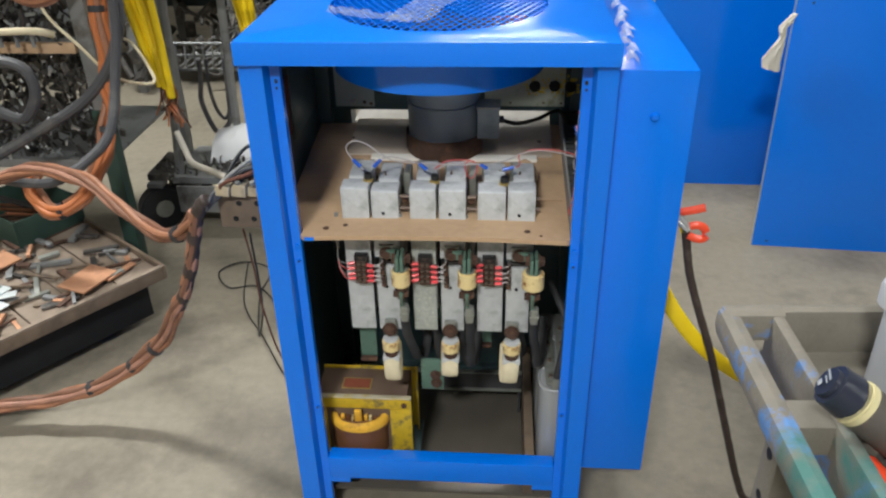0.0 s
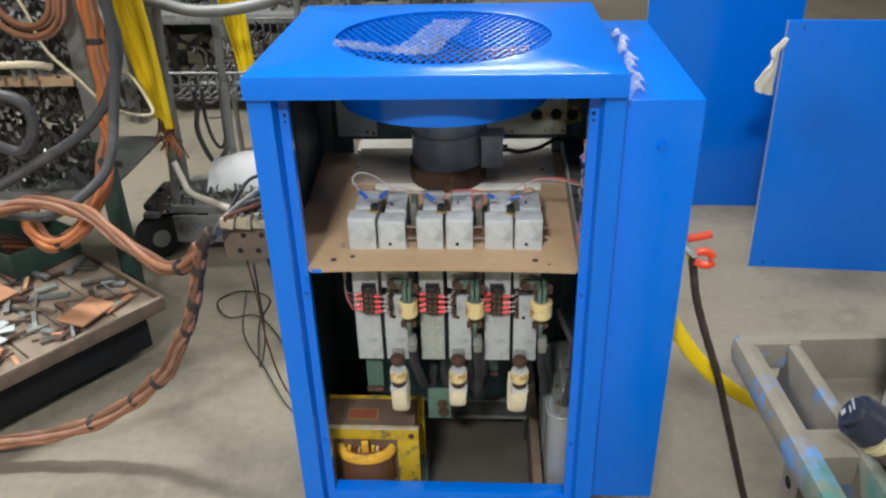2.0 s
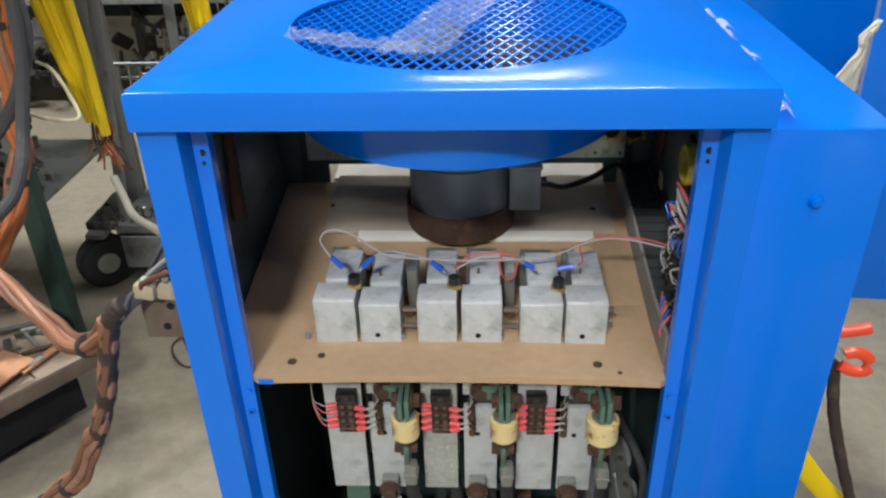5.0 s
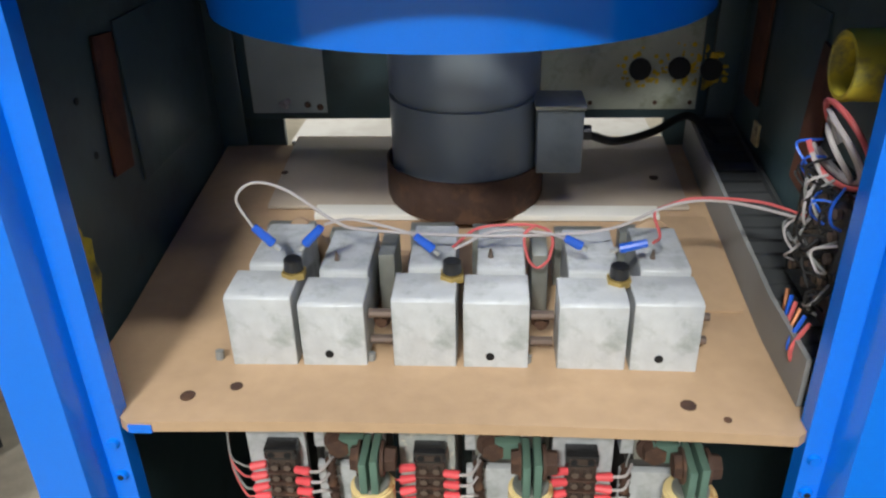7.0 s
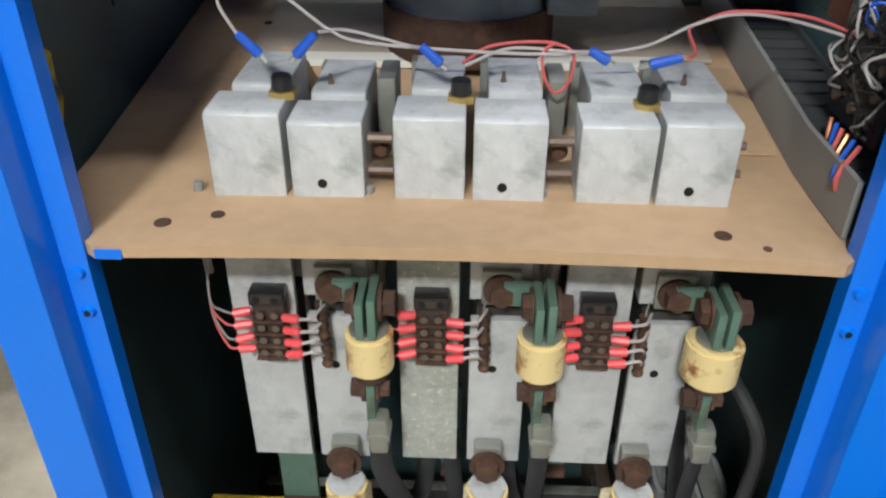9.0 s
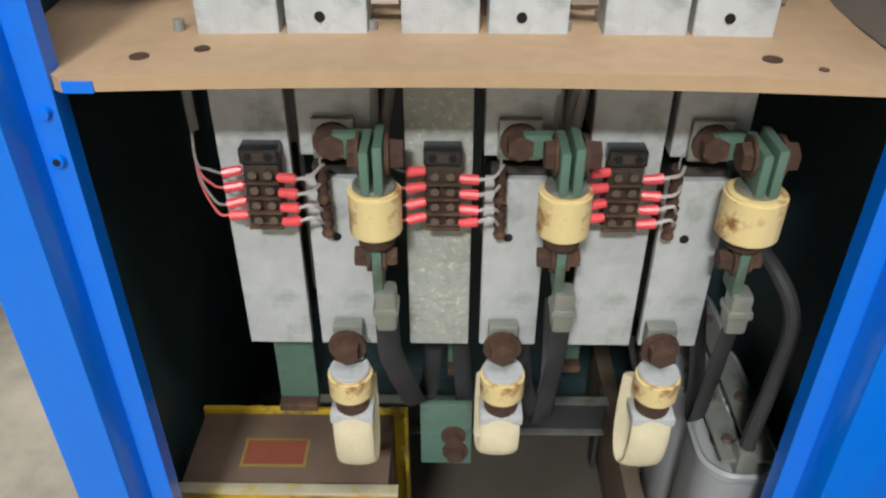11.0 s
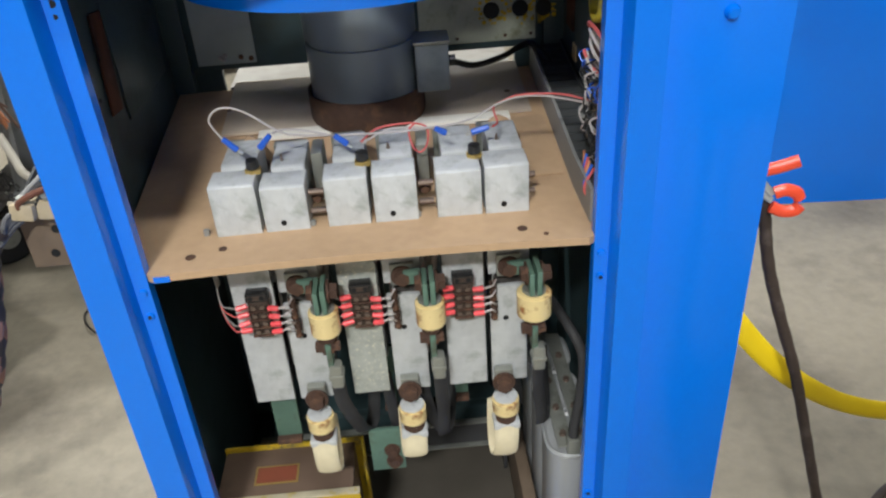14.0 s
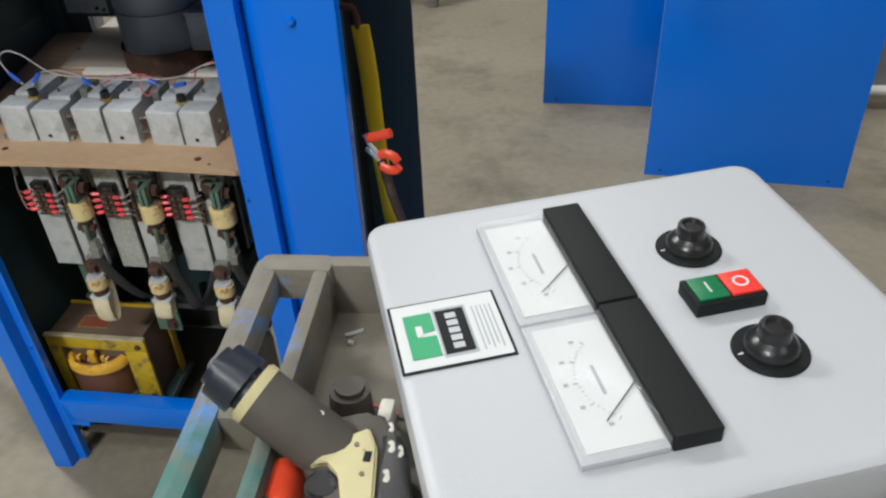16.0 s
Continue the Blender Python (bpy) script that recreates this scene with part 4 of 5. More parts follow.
for x0, x1, y0, lab in ((-.172, -.128, .190, "crumpled brown paper wad behind a heat sink"), (.140, .196, .190, "crumpled brown paper wad beside the wire duct")):
    single("paper_wad", crumple(12, 10, lambda u, v: (x0 + (x1 - x0) * u, y0 + .045 * v, .768 + .060 * math.sin(3.14 * min(v + .25, 1)) * math.sin(.5 + 2.1 * u)), .002, x0 * 50, .006), PLYWOOD, lab, "paper", group="paper wads")

# ---- inner walls of the cabinet ----
for s, y0, y1, z0, z1, tilt in ((-1, .185, .222, .875, .995, 6), (1, .375, .420, .875, .985, 0), (1, .205, .245, .845, .975, 8)):
    bm = B((-.0015, .0015, -(y1 - y0) / 2, (y1 - y0) / 2, -(z1 - z0) / 2, (z1 - z0) / 2), bev=.001, m=pose(s * .3035, (y0 + y1) / 2, (z0 + z1) / 2, tilt * s))
    single("rusty_strip", bm, RUSTRED, "flat rusty brown strip fixed to the cabinet's inner side", "strip", group="inner strips")
for s in (-1, 1):
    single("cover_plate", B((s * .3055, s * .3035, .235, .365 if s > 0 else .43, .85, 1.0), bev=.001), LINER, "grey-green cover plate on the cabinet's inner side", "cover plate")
for k, (x, z) in enumerate(((.194, .893), (.238, .894), (.274, .892))):
    g = thing("cable_gland", (x, .462, z), "black cable hole with flaking yellow sealing foam round it", "cable gland", group="cable glands")
    part("bore", C((x, .4615, z), (x, .455, z), .0125, seg=20), BLACK, g)
    rr = random.Random(k)
    bm = bmesh.new()
    for j in range(26):
        a = 6.283 * rr.random()
        q = .0135 + abs(rr.gauss(0, .006))
        C((x + q * math.cos(a), .4615, z + q * math.sin(a)), (x + q * math.cos(a), .4595 - .0015 * rr.random(), z + q * math.sin(a)), .002 + .005 * rr.random(), .0015, 7, bm)
    part("foam", bm, YELLOWPAINT, g, "flaking yellow foam")
single("paint_patch", loops([[(x, .098 + a * math.cos(k * .349) * (1 + .3 * math.sin(k * 2.3)), .826 + b * math.sin(k * .349) * (1 + .25 * math.sin(k * 1.7))) for k in range(18)] for x, a, b in ((-.3059, .020, .048), (-.3054, .019, .047))]), YELLOWFLECK, "yellow paint patch on the cabinet's inner side", "paint patch")
pp = thing("primed_rear_panel", (.17, .461, .845), "worn pale primed plate over the rear inner panel, drilled and yellowed", "panel")
part("plate", B((.082, .262, .4595, .4616, .845, 1.06), bev=.0003), PALEWORN, pp)
part("seam", B((.2625, .2655, .4580, .4616, .845, 1.06), bev=.0005), LINER, pp)
for x in (.090, .140, .215, .255):
    part("rivet", C((x, .4594, .853), (x, .4575, .853), .0028, .002, 8), RUST, pp)
# lit patch of the rear panel, painted as a paler plate
lp = thing("grille_lit_strip", (-.215, .461, .845), "pale green strip painting the grille's light on the rear panel", "panel")
part("plate", B((-.262, -.172, .4595, .4616, .842, 1.06), bev=.0003), GRILLELIT, lp)
for x, z in ((-.226, .853), (-.219, .856), (-.222, .850), (-.195, .852), (-.180, .849)):
    part("sealant_blob", C((x, .4594, z), (x, .4545, z), .0042, .002, 8), WHITEWIRE if x < -.21 else RUST, lp)
for q, (y, z) in enumerate(((.160, .905), (.150, .955), (.411, .890))):
    single("wall_hole", C((-.3059, y, z), (-.3052, y, z), (.003, .003, .010)[q], seg=12), BLACK, "dark drilled hole in the cabinet's inner side", "hole", group="wall holes")
single("wire_label", B((.3015, .3045, .352, .372, .838, .862), bev=.001), CREAM, "small cream terminal tag on the inner side", "tag")

# ---- on and beside the cabinet ----
film = thing("plastic_film", (-.08, .16, TOP), "crinkled piece of clear plastic film lying on the fan grille", "plastic film")
part("long_fold", crumple(26, 12, lambda u, v: (-.195 + .16 * u, .135 - .075 * u + .045 * v, TOP + .002), .0004, 3, .012), FILM, film)
part("broad_fold", crumple(22, 24, lambda u, v: (-.085 + .075 * u + .065 * v, .075 + .25 * v, TOP + .002), .0004, 9, .010), FILM, film)
sc = thing("plastic_scraps", (.335, .2, 1.08), "crumpled clear plastic tape along the enclosure joint", "plastic scraps")
for k in range(9):
    y, x = .012 + .046 * k, .322 + .006 * math.sin(k * 2.1) + .003 * k
    part("scrap", crumple(10, 10, lambda u, v: (x + .022 * u, y + .040 * v, 1.0815 + .010 * math.sin(u * 3.1)), .0006, k * 1.7, .0065 if k < 6 else .004), FOIL, sc)

clip_ = thing("jumper_clamp", (.49, .04, .75), "red-handled spring clamp hung on the enclosure edge", "clamp")
part("handle", T([(.470, .036, .772), (.482, .034, .776), (.494, .032, .772), (.499, .032, .764)], .0075, 10, 6, flat=.7), REDPLASTIC, clip_)
part("handle", T([(.470, .040, .752), (.482, .036, .747), (.495, .033, .748), (.501, .032, .755)], .0075, 10, 6, flat=.7), REDPLASTIC, clip_)
part("grip", T([(.452, .045, .797), (.470, .040, .803), (.492, .035, .812)], .0075, 10, 6, flat=.7), REDPLASTIC, clip_)
part("jaw", T([(.446, .050, .800), (.455, .045, .785), (.470, .040, .768)], .0045, 8, 6, flat=.6), STEELPLATE, clip_)
part("jaw", T([(.446, .050, .775), (.456, .045, .770), (.470, .040, .760)], .0040, 8, 6, flat=.6), STEELPLATE, clip_)
part("wire_end", T([(.462, .05, .775), (.458, .055, .76), (.468, .055, .735)], .0025, 6, 5), YELLOWJACKET, clip_)
part("wire_end", T([(.470, .048, .770), (.464, .055, .75), (.474, .055, .730)], .0025, 6, 5), BTNGREEN, clip_)
single("clamp_cable", T([(.468, .055, .752), (.474, .055, .725), (.488, .053, .66), (.515, .052, .58), (.553, .050, .478), (.590, .050, .36), (.632, .052, .225), (.668, .055, .115), (.70, .06, .045), (.76, .10, .016), (.90, .22, .014), (1.15, .30, .014)], .0078, 12, 8, wob=.05), BROWNWRAP, "brown-black cable hanging from the clamp to the floor", "cable")
single("yellow_strap", T([(.405, .25, .90), (.412, .25, .82), (.418, .24, .73), (.434, .20, .63), (.466, .13, .558), (.533, .10, .470), (.615, .10, .395), (.70, .10, .348), (.82, .08, .33), (.95, .03, .315), (1.05, -.02, .33)], .0165, 12, 10, flat=.26, side=(.75, 0, .66)), YELLOWJACKET, "broad flat yellow cable sagging out of the enclosure", "cable")
single("strap_hook", T([(.402, .25, .895), (.397, .25, .925), (.382, .25, .932), (.340, .25, .925)], .006, 8, 6), RUSTRED, "rusty hook holding the yellow cable", "hook")

# ---- loose blue side panels and the rag ----
def loose_panel(at, rz, lean, w, h, label):
    p = thing("blue_panel", at, label, "panel", group="loose blue panels")
    p.matrix_basis = pose(*at, lean, 0, rz)
    part("sheet", B((0, w, 0, .0025, 0, h), bev=.0008), BLUE, p, local=True)
    part("flange", B((0, .002, .003, .028, .002, h - .002)), STEELPLATE, p, "bare grey metal flange", local=True)
    part("flange", B((w - .002, w, .003, .028, .002, h - .002)), BLUE, p, local=True)
    part("flange", B((.003, w - .003, .003, .028, h - .0025, h)), BLUE, p, local=True)
    for x in (.05, w - .05):
        for z in (.02, h - .02):
            part("hole", C((x, .0005, z), (x, -.0006, z), .004, seg=10), BLACK, p, local=True)
    return p

loose_panel((1.050, 1.320, 0), -4.4, -3.4, .622, .885, "blue enamelled cabinet side panel leaning upright on the floor")
loose_panel((.700, 1.845, 0), -1.5, -2.5, .585, 1.25, "tall blue enamelled cabinet panel standing on the floor behind")

def rag():
    bm = bmesh.new()
    n = 16
    rs = []  # height, left edge, right edge: a twisted tip over a hanging triangular fold
    for j, (z, xl, xr) in enumerate(((.838, 1.030, 1.048), (.828, 1.022, 1.046), (.812, 1.008, 1.036), (.797, 1.000, 1.026), (.780, .998, 1.024), (.768, 1.006, 1.027), (.755, 1.000, 1.026), (.735, .989, 1.026), (.715, .977, 1.026), (.695, .965, 1.026), (.680, .964, 1.026), (.666, .968, 1.026))):
        c, w = (xl + xr) / 2, (xr - xl) / 2
        q = [Vector((c + w * math.cos(6.2832 * k / n), 1.330 + .010 * math.sin(6.2832 * k / n) * (1 + .5 * math.sin(k * 2.1 + j)), z - (.016 * (.5 + .5 * math.cos(6.2832 * k / n)) if j > 8 else 0))) for k in range(n)]
        rs.append([p + noise.noise_vector(p * 60) * .005 for p in q])
    return loops(rs, bm)

single("rag", rag(), CLOTH, "off-white rag hung over the edge of the blue panel", "rag")

# ---- tool cart ----
CA = (.416, -.346, 0)
cart = thing("utility_cart", CA, "worn grey plastic utility cart with a tray top and paint smears", "cart", rz=3.0)
RIM = .862
def cp(name, bm, m=CARTGREY, label="", parent=None):
    return part(name, bm, m, parent or cart, label, local=True)

def rimbar(x0, x1, y0, y1, z0, z1, r=.011):
    return B((x0, x1, y0, y1, z0, z1), bev=r)

cp("handle_bar", rimbar(0, .030, -.62, -.003, RIM - .042, RIM, .0145), SMEARED)
cp("end_bar", rimbar(.006, .090, -.032, 0, RIM - .044, RIM + .001), SMEARED)
cp("tray_end", rimbar(.078, .55, -.022, 0, .782, RIM))
cp("divider", rimbar(.068, .086, -.80, -.018, .782, RIM - .002, .007), SMEARED)
cp("cross_bar", rimbar(.018, .078, -.238, -.188, RIM - .050, RIM - .004, .010))
cp("cross_bar", rimbar(.018, .078, -.640, -.600, RIM - .050, RIM - .004, .010))
cp("tray_floor", B((.07, .54, -.80, -.01, .784, .794), bev=.003))
cp("tray_side", rimbar(.53, .56, -.80, 0, .782, RIM))
cp("tray_end", rimbar(.078, .55, -.82, -.795, .782, RIM))
cp("lower_shelf", rimbar(.03, .55, -.80, -.02, .16, .22))
for x, y in ((.075, -.075), (.49, -.075), (.075, -.76), (.49, -.76)):
    leg = cp("leg", rimbar(x, x + .055, y - .05, y, .10, .785, .008))
    for z in (.60, .68, .52):
        cp("slot", C((x + .027, y - .0505, z), (x + .027, y - .048, z), .010, seg=12), BLACK, "", leg)
        cp("slot", C((x - .0006, y - .025, z), (x + .002, y - .025, z), .009, seg=12), BLACK, "", leg)
    wh = cp("caster", C((x + .010, y - .025, .045), (x + .045, y - .025, .045), .045, seg=20, bev=.006), RUBBER, "black caster wheel")
    cp("fork", B((x + .004, x + .051, y - .035, y - .015, .06, .10), bev=.002), RACKSTEEL, "", wh)
s1 = single("bolt_on_tray", T([(.522, -.402, .7965), (.530, -.398, .7965), (.540, -.392, .7965)], .0022, 8, 4), STEELPLATE, "small loose steel bolt on the cart tray", "bolt", group="loose bolts")
single("bolt_on_tray", T([(.528, -.412, .7965), (.534, -.414, .7965)], .0026, 8, 4), STEELPLATE, "small loose steel bolt on the cart tray", "bolt", group="loose bolts")
single("red_lead", T([(.53, -.52, .798), (.555, -.500, .799), (.585, -.505, .799), (.60, -.51, .799)], .002, 6, 6), REDWIRE, "thin red lead lying on the cart tray", "wire")

# ---- control box on the cart ----
BX = (.574, -.434, .795)
box = thing("control_box", BX, "pale grey steel control box with two meters and two knobs", "control box", rz=19.5)
box.matrix_basis = pose(*BX, 0, -1.3, 19.5)
def bp(name, bm, m, label="", parent=None):
    return part(name, bm, m, parent or box, label, local=True)

def rr3(x0, x1, y0, y1, r, stack):
    return loops([[(x, y, z) for x, y in rounded(x0 + i, x1 - i, y0 + i, y1 - i, max(r - i, .002), 7)] for i, z in stack])

bp("body", rr3(.006, .367, -.340, -.008, .014, ((.001, 0), (0, .002), (0, .138))), CABINETGREY)
bp("lid", rr3(-.004, .377, -.350, .002, .022, ((.002, .1385), (0, .140), (0, .163), (.0018, .1690), (.006, .1718), (.012, .1722))), CABINETGREY, "pale grey lid with rounded corners")
LZ = .1722
for x in (.07, .19, .31):
    bp("lid_screw", C((x, -.350, .152), (x, -.3518, .152), .003, .0025, 10), SCREWMETAL)
plate = bp("name_plate", B((-.001, .085, -.200, -.124, LZ + .0003, LZ + .0014), bev=.0003), SATINBLACK, "white name plate with a black border")
bp("plate_face", B((.0012, .0828, -.1980, -.1260, LZ + .0015, LZ + .0019)), DIAL, "", plate)
bp("logo_ground", B((.0325, .0585, -.191, -.136, LZ + .0020, LZ + .0022)), DIALGREY, "", plate)
bp("green_field", B((.009, .031, -.1605, -.139, LZ + .0023, LZ + .0026)), GREENINK, "", plate)
bp("green_field", B((.009, .031, -.188, -.1655, LZ + .0023, LZ + .0026)), GREENINK, "", plate)
bp("green_field", B((.009, .0165, -.1654, -.1606, LZ + .0023, LZ + .0026)), GREENINK, "", plate)
bp("white_mark", B((.0165, .0215, -.1650, -.1530, LZ + .0027, LZ + .0029)), DIAL, "", plate)
bp("dark_field", B((.034, .0565, -.188, -.139, LZ + .0023, LZ + .0026)), SATINBLACK, "", plate)
for k in range(5):
    bp("mark_bar", B((.041, .0495, -.1835 + .0085 * k, -.1775 + .0085 * k, LZ + .0027, LZ + .0029)), CABINETGREY, "", plate)
for k in range(5):
    bp("print_line", B((.063 + .0035 * k, .0642 + .0035 * k, -.190 + .004 * (k % 2), -.140, LZ + .0020, LZ + .0022)), DIALGREY, "", plate)
for n, (y0, y1, big) in enumerate(((-.176, -.042, 0), (-.310, -.179, 1))):
    me_ = bp("meter", B((.0925, .152, y0, y1, LZ + .0003, LZ + .006), bev=.0012), CABINETGREY, "analogue panel meter with a clear cover and black skirt")
    bp("dial", B((.0985, .150, y0 + .007, y1 - .007, LZ + .0061, LZ + .0068)), DIAL, "white meter dial", me_)
    bp("cover", B((.0935, .1525, y0 + .0015, y1 - .0015, LZ + .0105, LZ + .0122), bev=.0008), COVER, "clear acrylic cover", me_)
    bp("cover_side", B((.0935, .0947, y0 + .0015, y1 - .0015, LZ + .0062, LZ + .0104), (.095, .1525, y0 + .0015, y0 + .0027, LZ + .0062, LZ + .0104), (.095, .1525, y1 - .0027, y1 - .0015, LZ + .0062, LZ + .0104)), COVER, "", me_)
    bp("skirt", B((.1535, .1865, y0, y1, LZ + .0003, LZ + .0145), bev=.0012), SATINBLACK, "black lower skirt of the meter", me_)
    yc, xc = (y0 + y1) / 2, .158
    bm = bmesh.new()
    for k in range(21):
        a = radians(128 + 104 * k / 20)
        r0, r1 = .0440, .0480 if k % 5 == 0 else .0452
        m = Matrix.Translation((xc, yc, LZ + .0072)) @ Matrix.Rotation(a, 4, "Z")
        B((r0, r1, -.0004, .0004, -.0002, .0002), bm=bm, m=m)
    bp("scale_marks", bm, DIALGREY, "", me_)
    bm = bmesh.new()
    for k in range(5):
        a = radians(132 + 96 * k / 4)
        m = Matrix.Translation((xc + .0530 * math.cos(a), yc + .0530 * math.sin(a), LZ + .0072)) @ Matrix.Rotation(radians(90), 4, "Z")
        B((-.0014, .0014, -.0018, .0018, -.0002, .0002), bm=bm, m=m)
    bp("figure_bar", bm, DIALGREY, "", me_)
    bp("caption_bar", B((.127, .1295, yc - .014, yc + .014, LZ + .0070, LZ + .0073)), DIALGREY, "", me_)
    m = Matrix.Translation((.157, yc - .004, LZ + .0085)) @ Matrix.Rotation(radians(222), 4, "Z")
    bp("needle", B((.004, .050, -.0005, .0005, -.0002, .0002), m=m), SATINBLACK, "", me_)
for y in (-.116, -.244):
    kb = bp("knob", loops([oval(.258, y, r, r, LZ + z, 32) for r, z in ((.0195, .0032), (.0195, .0065), (.0178, .0105), (.0145, .0132), (.0122, .0150), (.0112, .0185), (.0114, .0235), (.0106, .0250), (.0080, .0252), (.0065, .0225))]), GLOSSBLACK, "black round control knob on a round dial plate")
    bp("dial_plate", C((.258, y, LZ + .0003), (.258, y, LZ + .0030), .0275, .0262, 36, bev=.0006), SATINBLACK, "", kb)
    bp("pointer", B((.233, .237, y - .0006, y + .0006, LZ + .0031, LZ + .0034)), DIAL, "", kb)
sw = bp("switch", B((.224, .281, -.199, -.167, LZ + .0003, LZ + .0125), bev=.0012), SATINBLACK, "black switch with a green and a red push button")
bp("green_button", B((.2270, .2515, -.196, -.170, LZ + .0126, LZ + .0152), bev=.0010), BTNGREEN, "green push button", sw)
rb = bp("red_button", B((.2535, .2785, -.196, -.170, LZ + .0126, LZ + .0152), bev=.0010), BTNRED, "red push button", sw)
bp("one_mark", B((.2385, .2400, -.189, -.177, LZ + .0153, LZ + .0155)), DIAL, "", sw)
ring0 = [[(.266 + r * math.cos(k * .2618), -.183 + r * math.sin(k * .2618), z) for k in range(24)] for r, z in ((.0045, LZ + .0153), (.0062, LZ + .0153), (.0062, LZ + .0156), (.0045, LZ + .0156))]
bm = loops(ring0 + [ring0[0]], cap=(False, False))
bmesh.ops.remove_doubles(bm, verts=bm.verts, dist=1e-6)
bp("zero_mark", bm, DIAL, "", sw)

# ---- tools on the cart ----
dr = thing("cordless_drill", (.56, -.62, .795), "paint-splashed dark cordless drill lying on the cart", "drill")
part("tail_cap", C((.470, -.582, .925), (.500, -.5905, .9055), .0235, .0265, 12, bev=.006), NAVYCAP, dr, "dark navy end cap")
FACE = Matrix.Translation((.468, -.581, .926)) @ Vector((-.036, .010, .024)).to_track_quat("Z", "Y").to_matrix().to_4x4()
for x, y, w, h in ((-.002, .008, .009, .0012), (.002, .003, .006, .0009), (-.001, -.006, .004, .0030)):
    part("cap_print", B((x - w, x + w, y - h, y + h, .0002, .0008), bev=.0002, m=FACE), DIALGREY, dr, "worn pale print")
part("splash_ring", C((.4995, -.5902, .9060), (.5085, -.5925, .9000), .0270, .0268, 26, bev=.002), CHIPCREAM, dr, "cream paint ring")
part("barrel", T([(.504, -.5915, .903), (.525, -.597, .888), (.550, -.602, .868), (.580, -.608, .846)], .0262, 22, 6), TOOLDARK, dr)
part("paint_seam", T([(.512, -.570, .912), (.530, -.576, .902), (.552, -.583, .886)], .0018, 6, 5), CHIPCREAM, dr, "cream paint along the seam")

def slab(profile, z0, z1, bev):
    bm = prism(profile, z0, z1)
    bmesh.ops.bevel(bm, geom=list(bm.edges), offset=bev, segments=2, affect="EDGES")
    return bm

part("casing", slab([(.540, -.616), (.545, -.580), (.590, -.562), (.612, -.572), (.632, -.610), (.641, -.653), (.643, -.700), (.600, -.700), (.575, -.662)], .806, .868, .009), TOOLDARK, dr)
part("side_panel", slab([(.556, -.636), (.575, -.606), (.596, -.592), (.607, -.613), (.614, -.662), (.612, -.700), (.592, -.695), (.590, -.668), (.583, -.640), (.570, -.628)], .8675, .8745, .002), CHIPCREAM, dr, "cream painted side panel")
part("slot", B((.598, .604, -.628, -.618, .8745, .8752), bev=.0002), BLACK, dr)
for x, y in ((.600, -.640), (.606, -.668), (.590, -.612)):
    part("panel_screw", C((x, y, .8745), (x, y, .8755), .0022, seg=8), SCREWMETAL, dr)
part("trigger", C((.570, -.647, .835), (.570, -.647, .869), .0165, .0150, 20, bev=.003), GLOSSBLACK, dr)
part("grip", slab([(.609, -.598), (.621, -.598), (.634, -.619), (.642, -.662), (.645, -.698), (.624, -.698), (.617, -.655)], .8675, .882, .005), GLOSSBLACK, dr, "black rubber grip")
for k, (x, y) in enumerate(((.611, -.582), (.618, -.612), (.626, -.616), (.619, -.640))):
    part("paint_fleck", T([(x, y, .869 if k < 1 else .882), (x + .003, y - .005, .870 if k < 1 else .8825), (x + .002, y - .011, .869 if k < 1 else .882)], .0016 + .0005 * (k % 2), 7, 3, wob=.3, flat=.3, side=(1, 0, 0)), CLOTH, dr, "white paint fleck")
part("chuck", T([(.622, -.699, .842), (.624, -.715, .841), (.626, -.735, .840)], .0245, 20, 4), STEELPLATE, dr, "bare metal chuck ring")
part("chuck_sleeve", T([(.626, -.735, .840), (.628, -.755, .838), (.630, -.785, .836)], .0225, 18, 4), TOOLCREAM, dr)
part("spot", C((.558, -.598, .8905), (.5585, -.599, .8930), .0032, seg=10), DIAL, dr)
rt = thing("red_tool_handle", (.53, -.68, .795), "red plastic tool handle with a dark grip patch", "tool")
part("handle", T([(.520, -.610, .822), (.526, -.640, .824), (.534, -.680, .824), (.540, -.730, .822), (.544, -.790, .820)], .0235, 18, 7, flat=.8), REDPLASTIC, rt)
part("grip_patch", B((.517, .547, -.665, -.645, .826, .8455), bev=.004), TOOLDARK, rt)
single("rubber_bung", C((.556, -.516, .7945), (.557, -.514, .838), .022, .019, 20, bev=.005), TOOLDARK, "dark round rubber bung standing in the cart tray", "bung")
single("white_bracket", B((.588, .602, -.548, -.520, .7945, .832), bev=.004), CLOTH, "white painted bracket standing in the cart tray", "bracket")

# ---- cables and terminals at the cabinet's flank ----
tb = thing("terminal_block", (-.42, .25, .60), "grimy cream terminal block on a brown drilled bracket", "terminal block")
part("bracket", B((-.490, -.313, .225, .235, .628, .715), bev=.003), OILYWOOD, tb, "grimy brown drilled bracket")
for x in (-.455, -.415, -.375, -.335):
    for z in (.650, .688):
        part("hole", C((x + (.012 if z > .67 else 0), .2255, z), (x + (.012 if z > .67 else 0), .2243, z), .0065, seg=12), BLACK, tb)
for k in range(5):
    part("module", B((-.480 + .032 * k, -.4475 + .032 * k, .196 + .007 * (k % 3), .262, .712, .731 + (.004, .010, .002, .013, .006)[k]), bev=.004, m=Matrix.Translation((-.46, .23, .72)) @ Euler((radians(-9), radians(4), radians(3 * k - 6))).to_matrix().to_4x4() @ Matrix.Translation((.46, -.23, -.72))), DIRTYCREAM, tb, "grimy cream terminal module")
    part("module_screw", C((-.464 + .032 * k, .206 + .004 * (k % 2), .742), (-.464 + .032 * k, .205, .750), .0055, seg=8), GREYMETAL, tb)
tb.matrix_basis = pose(-.42, .25, .618)
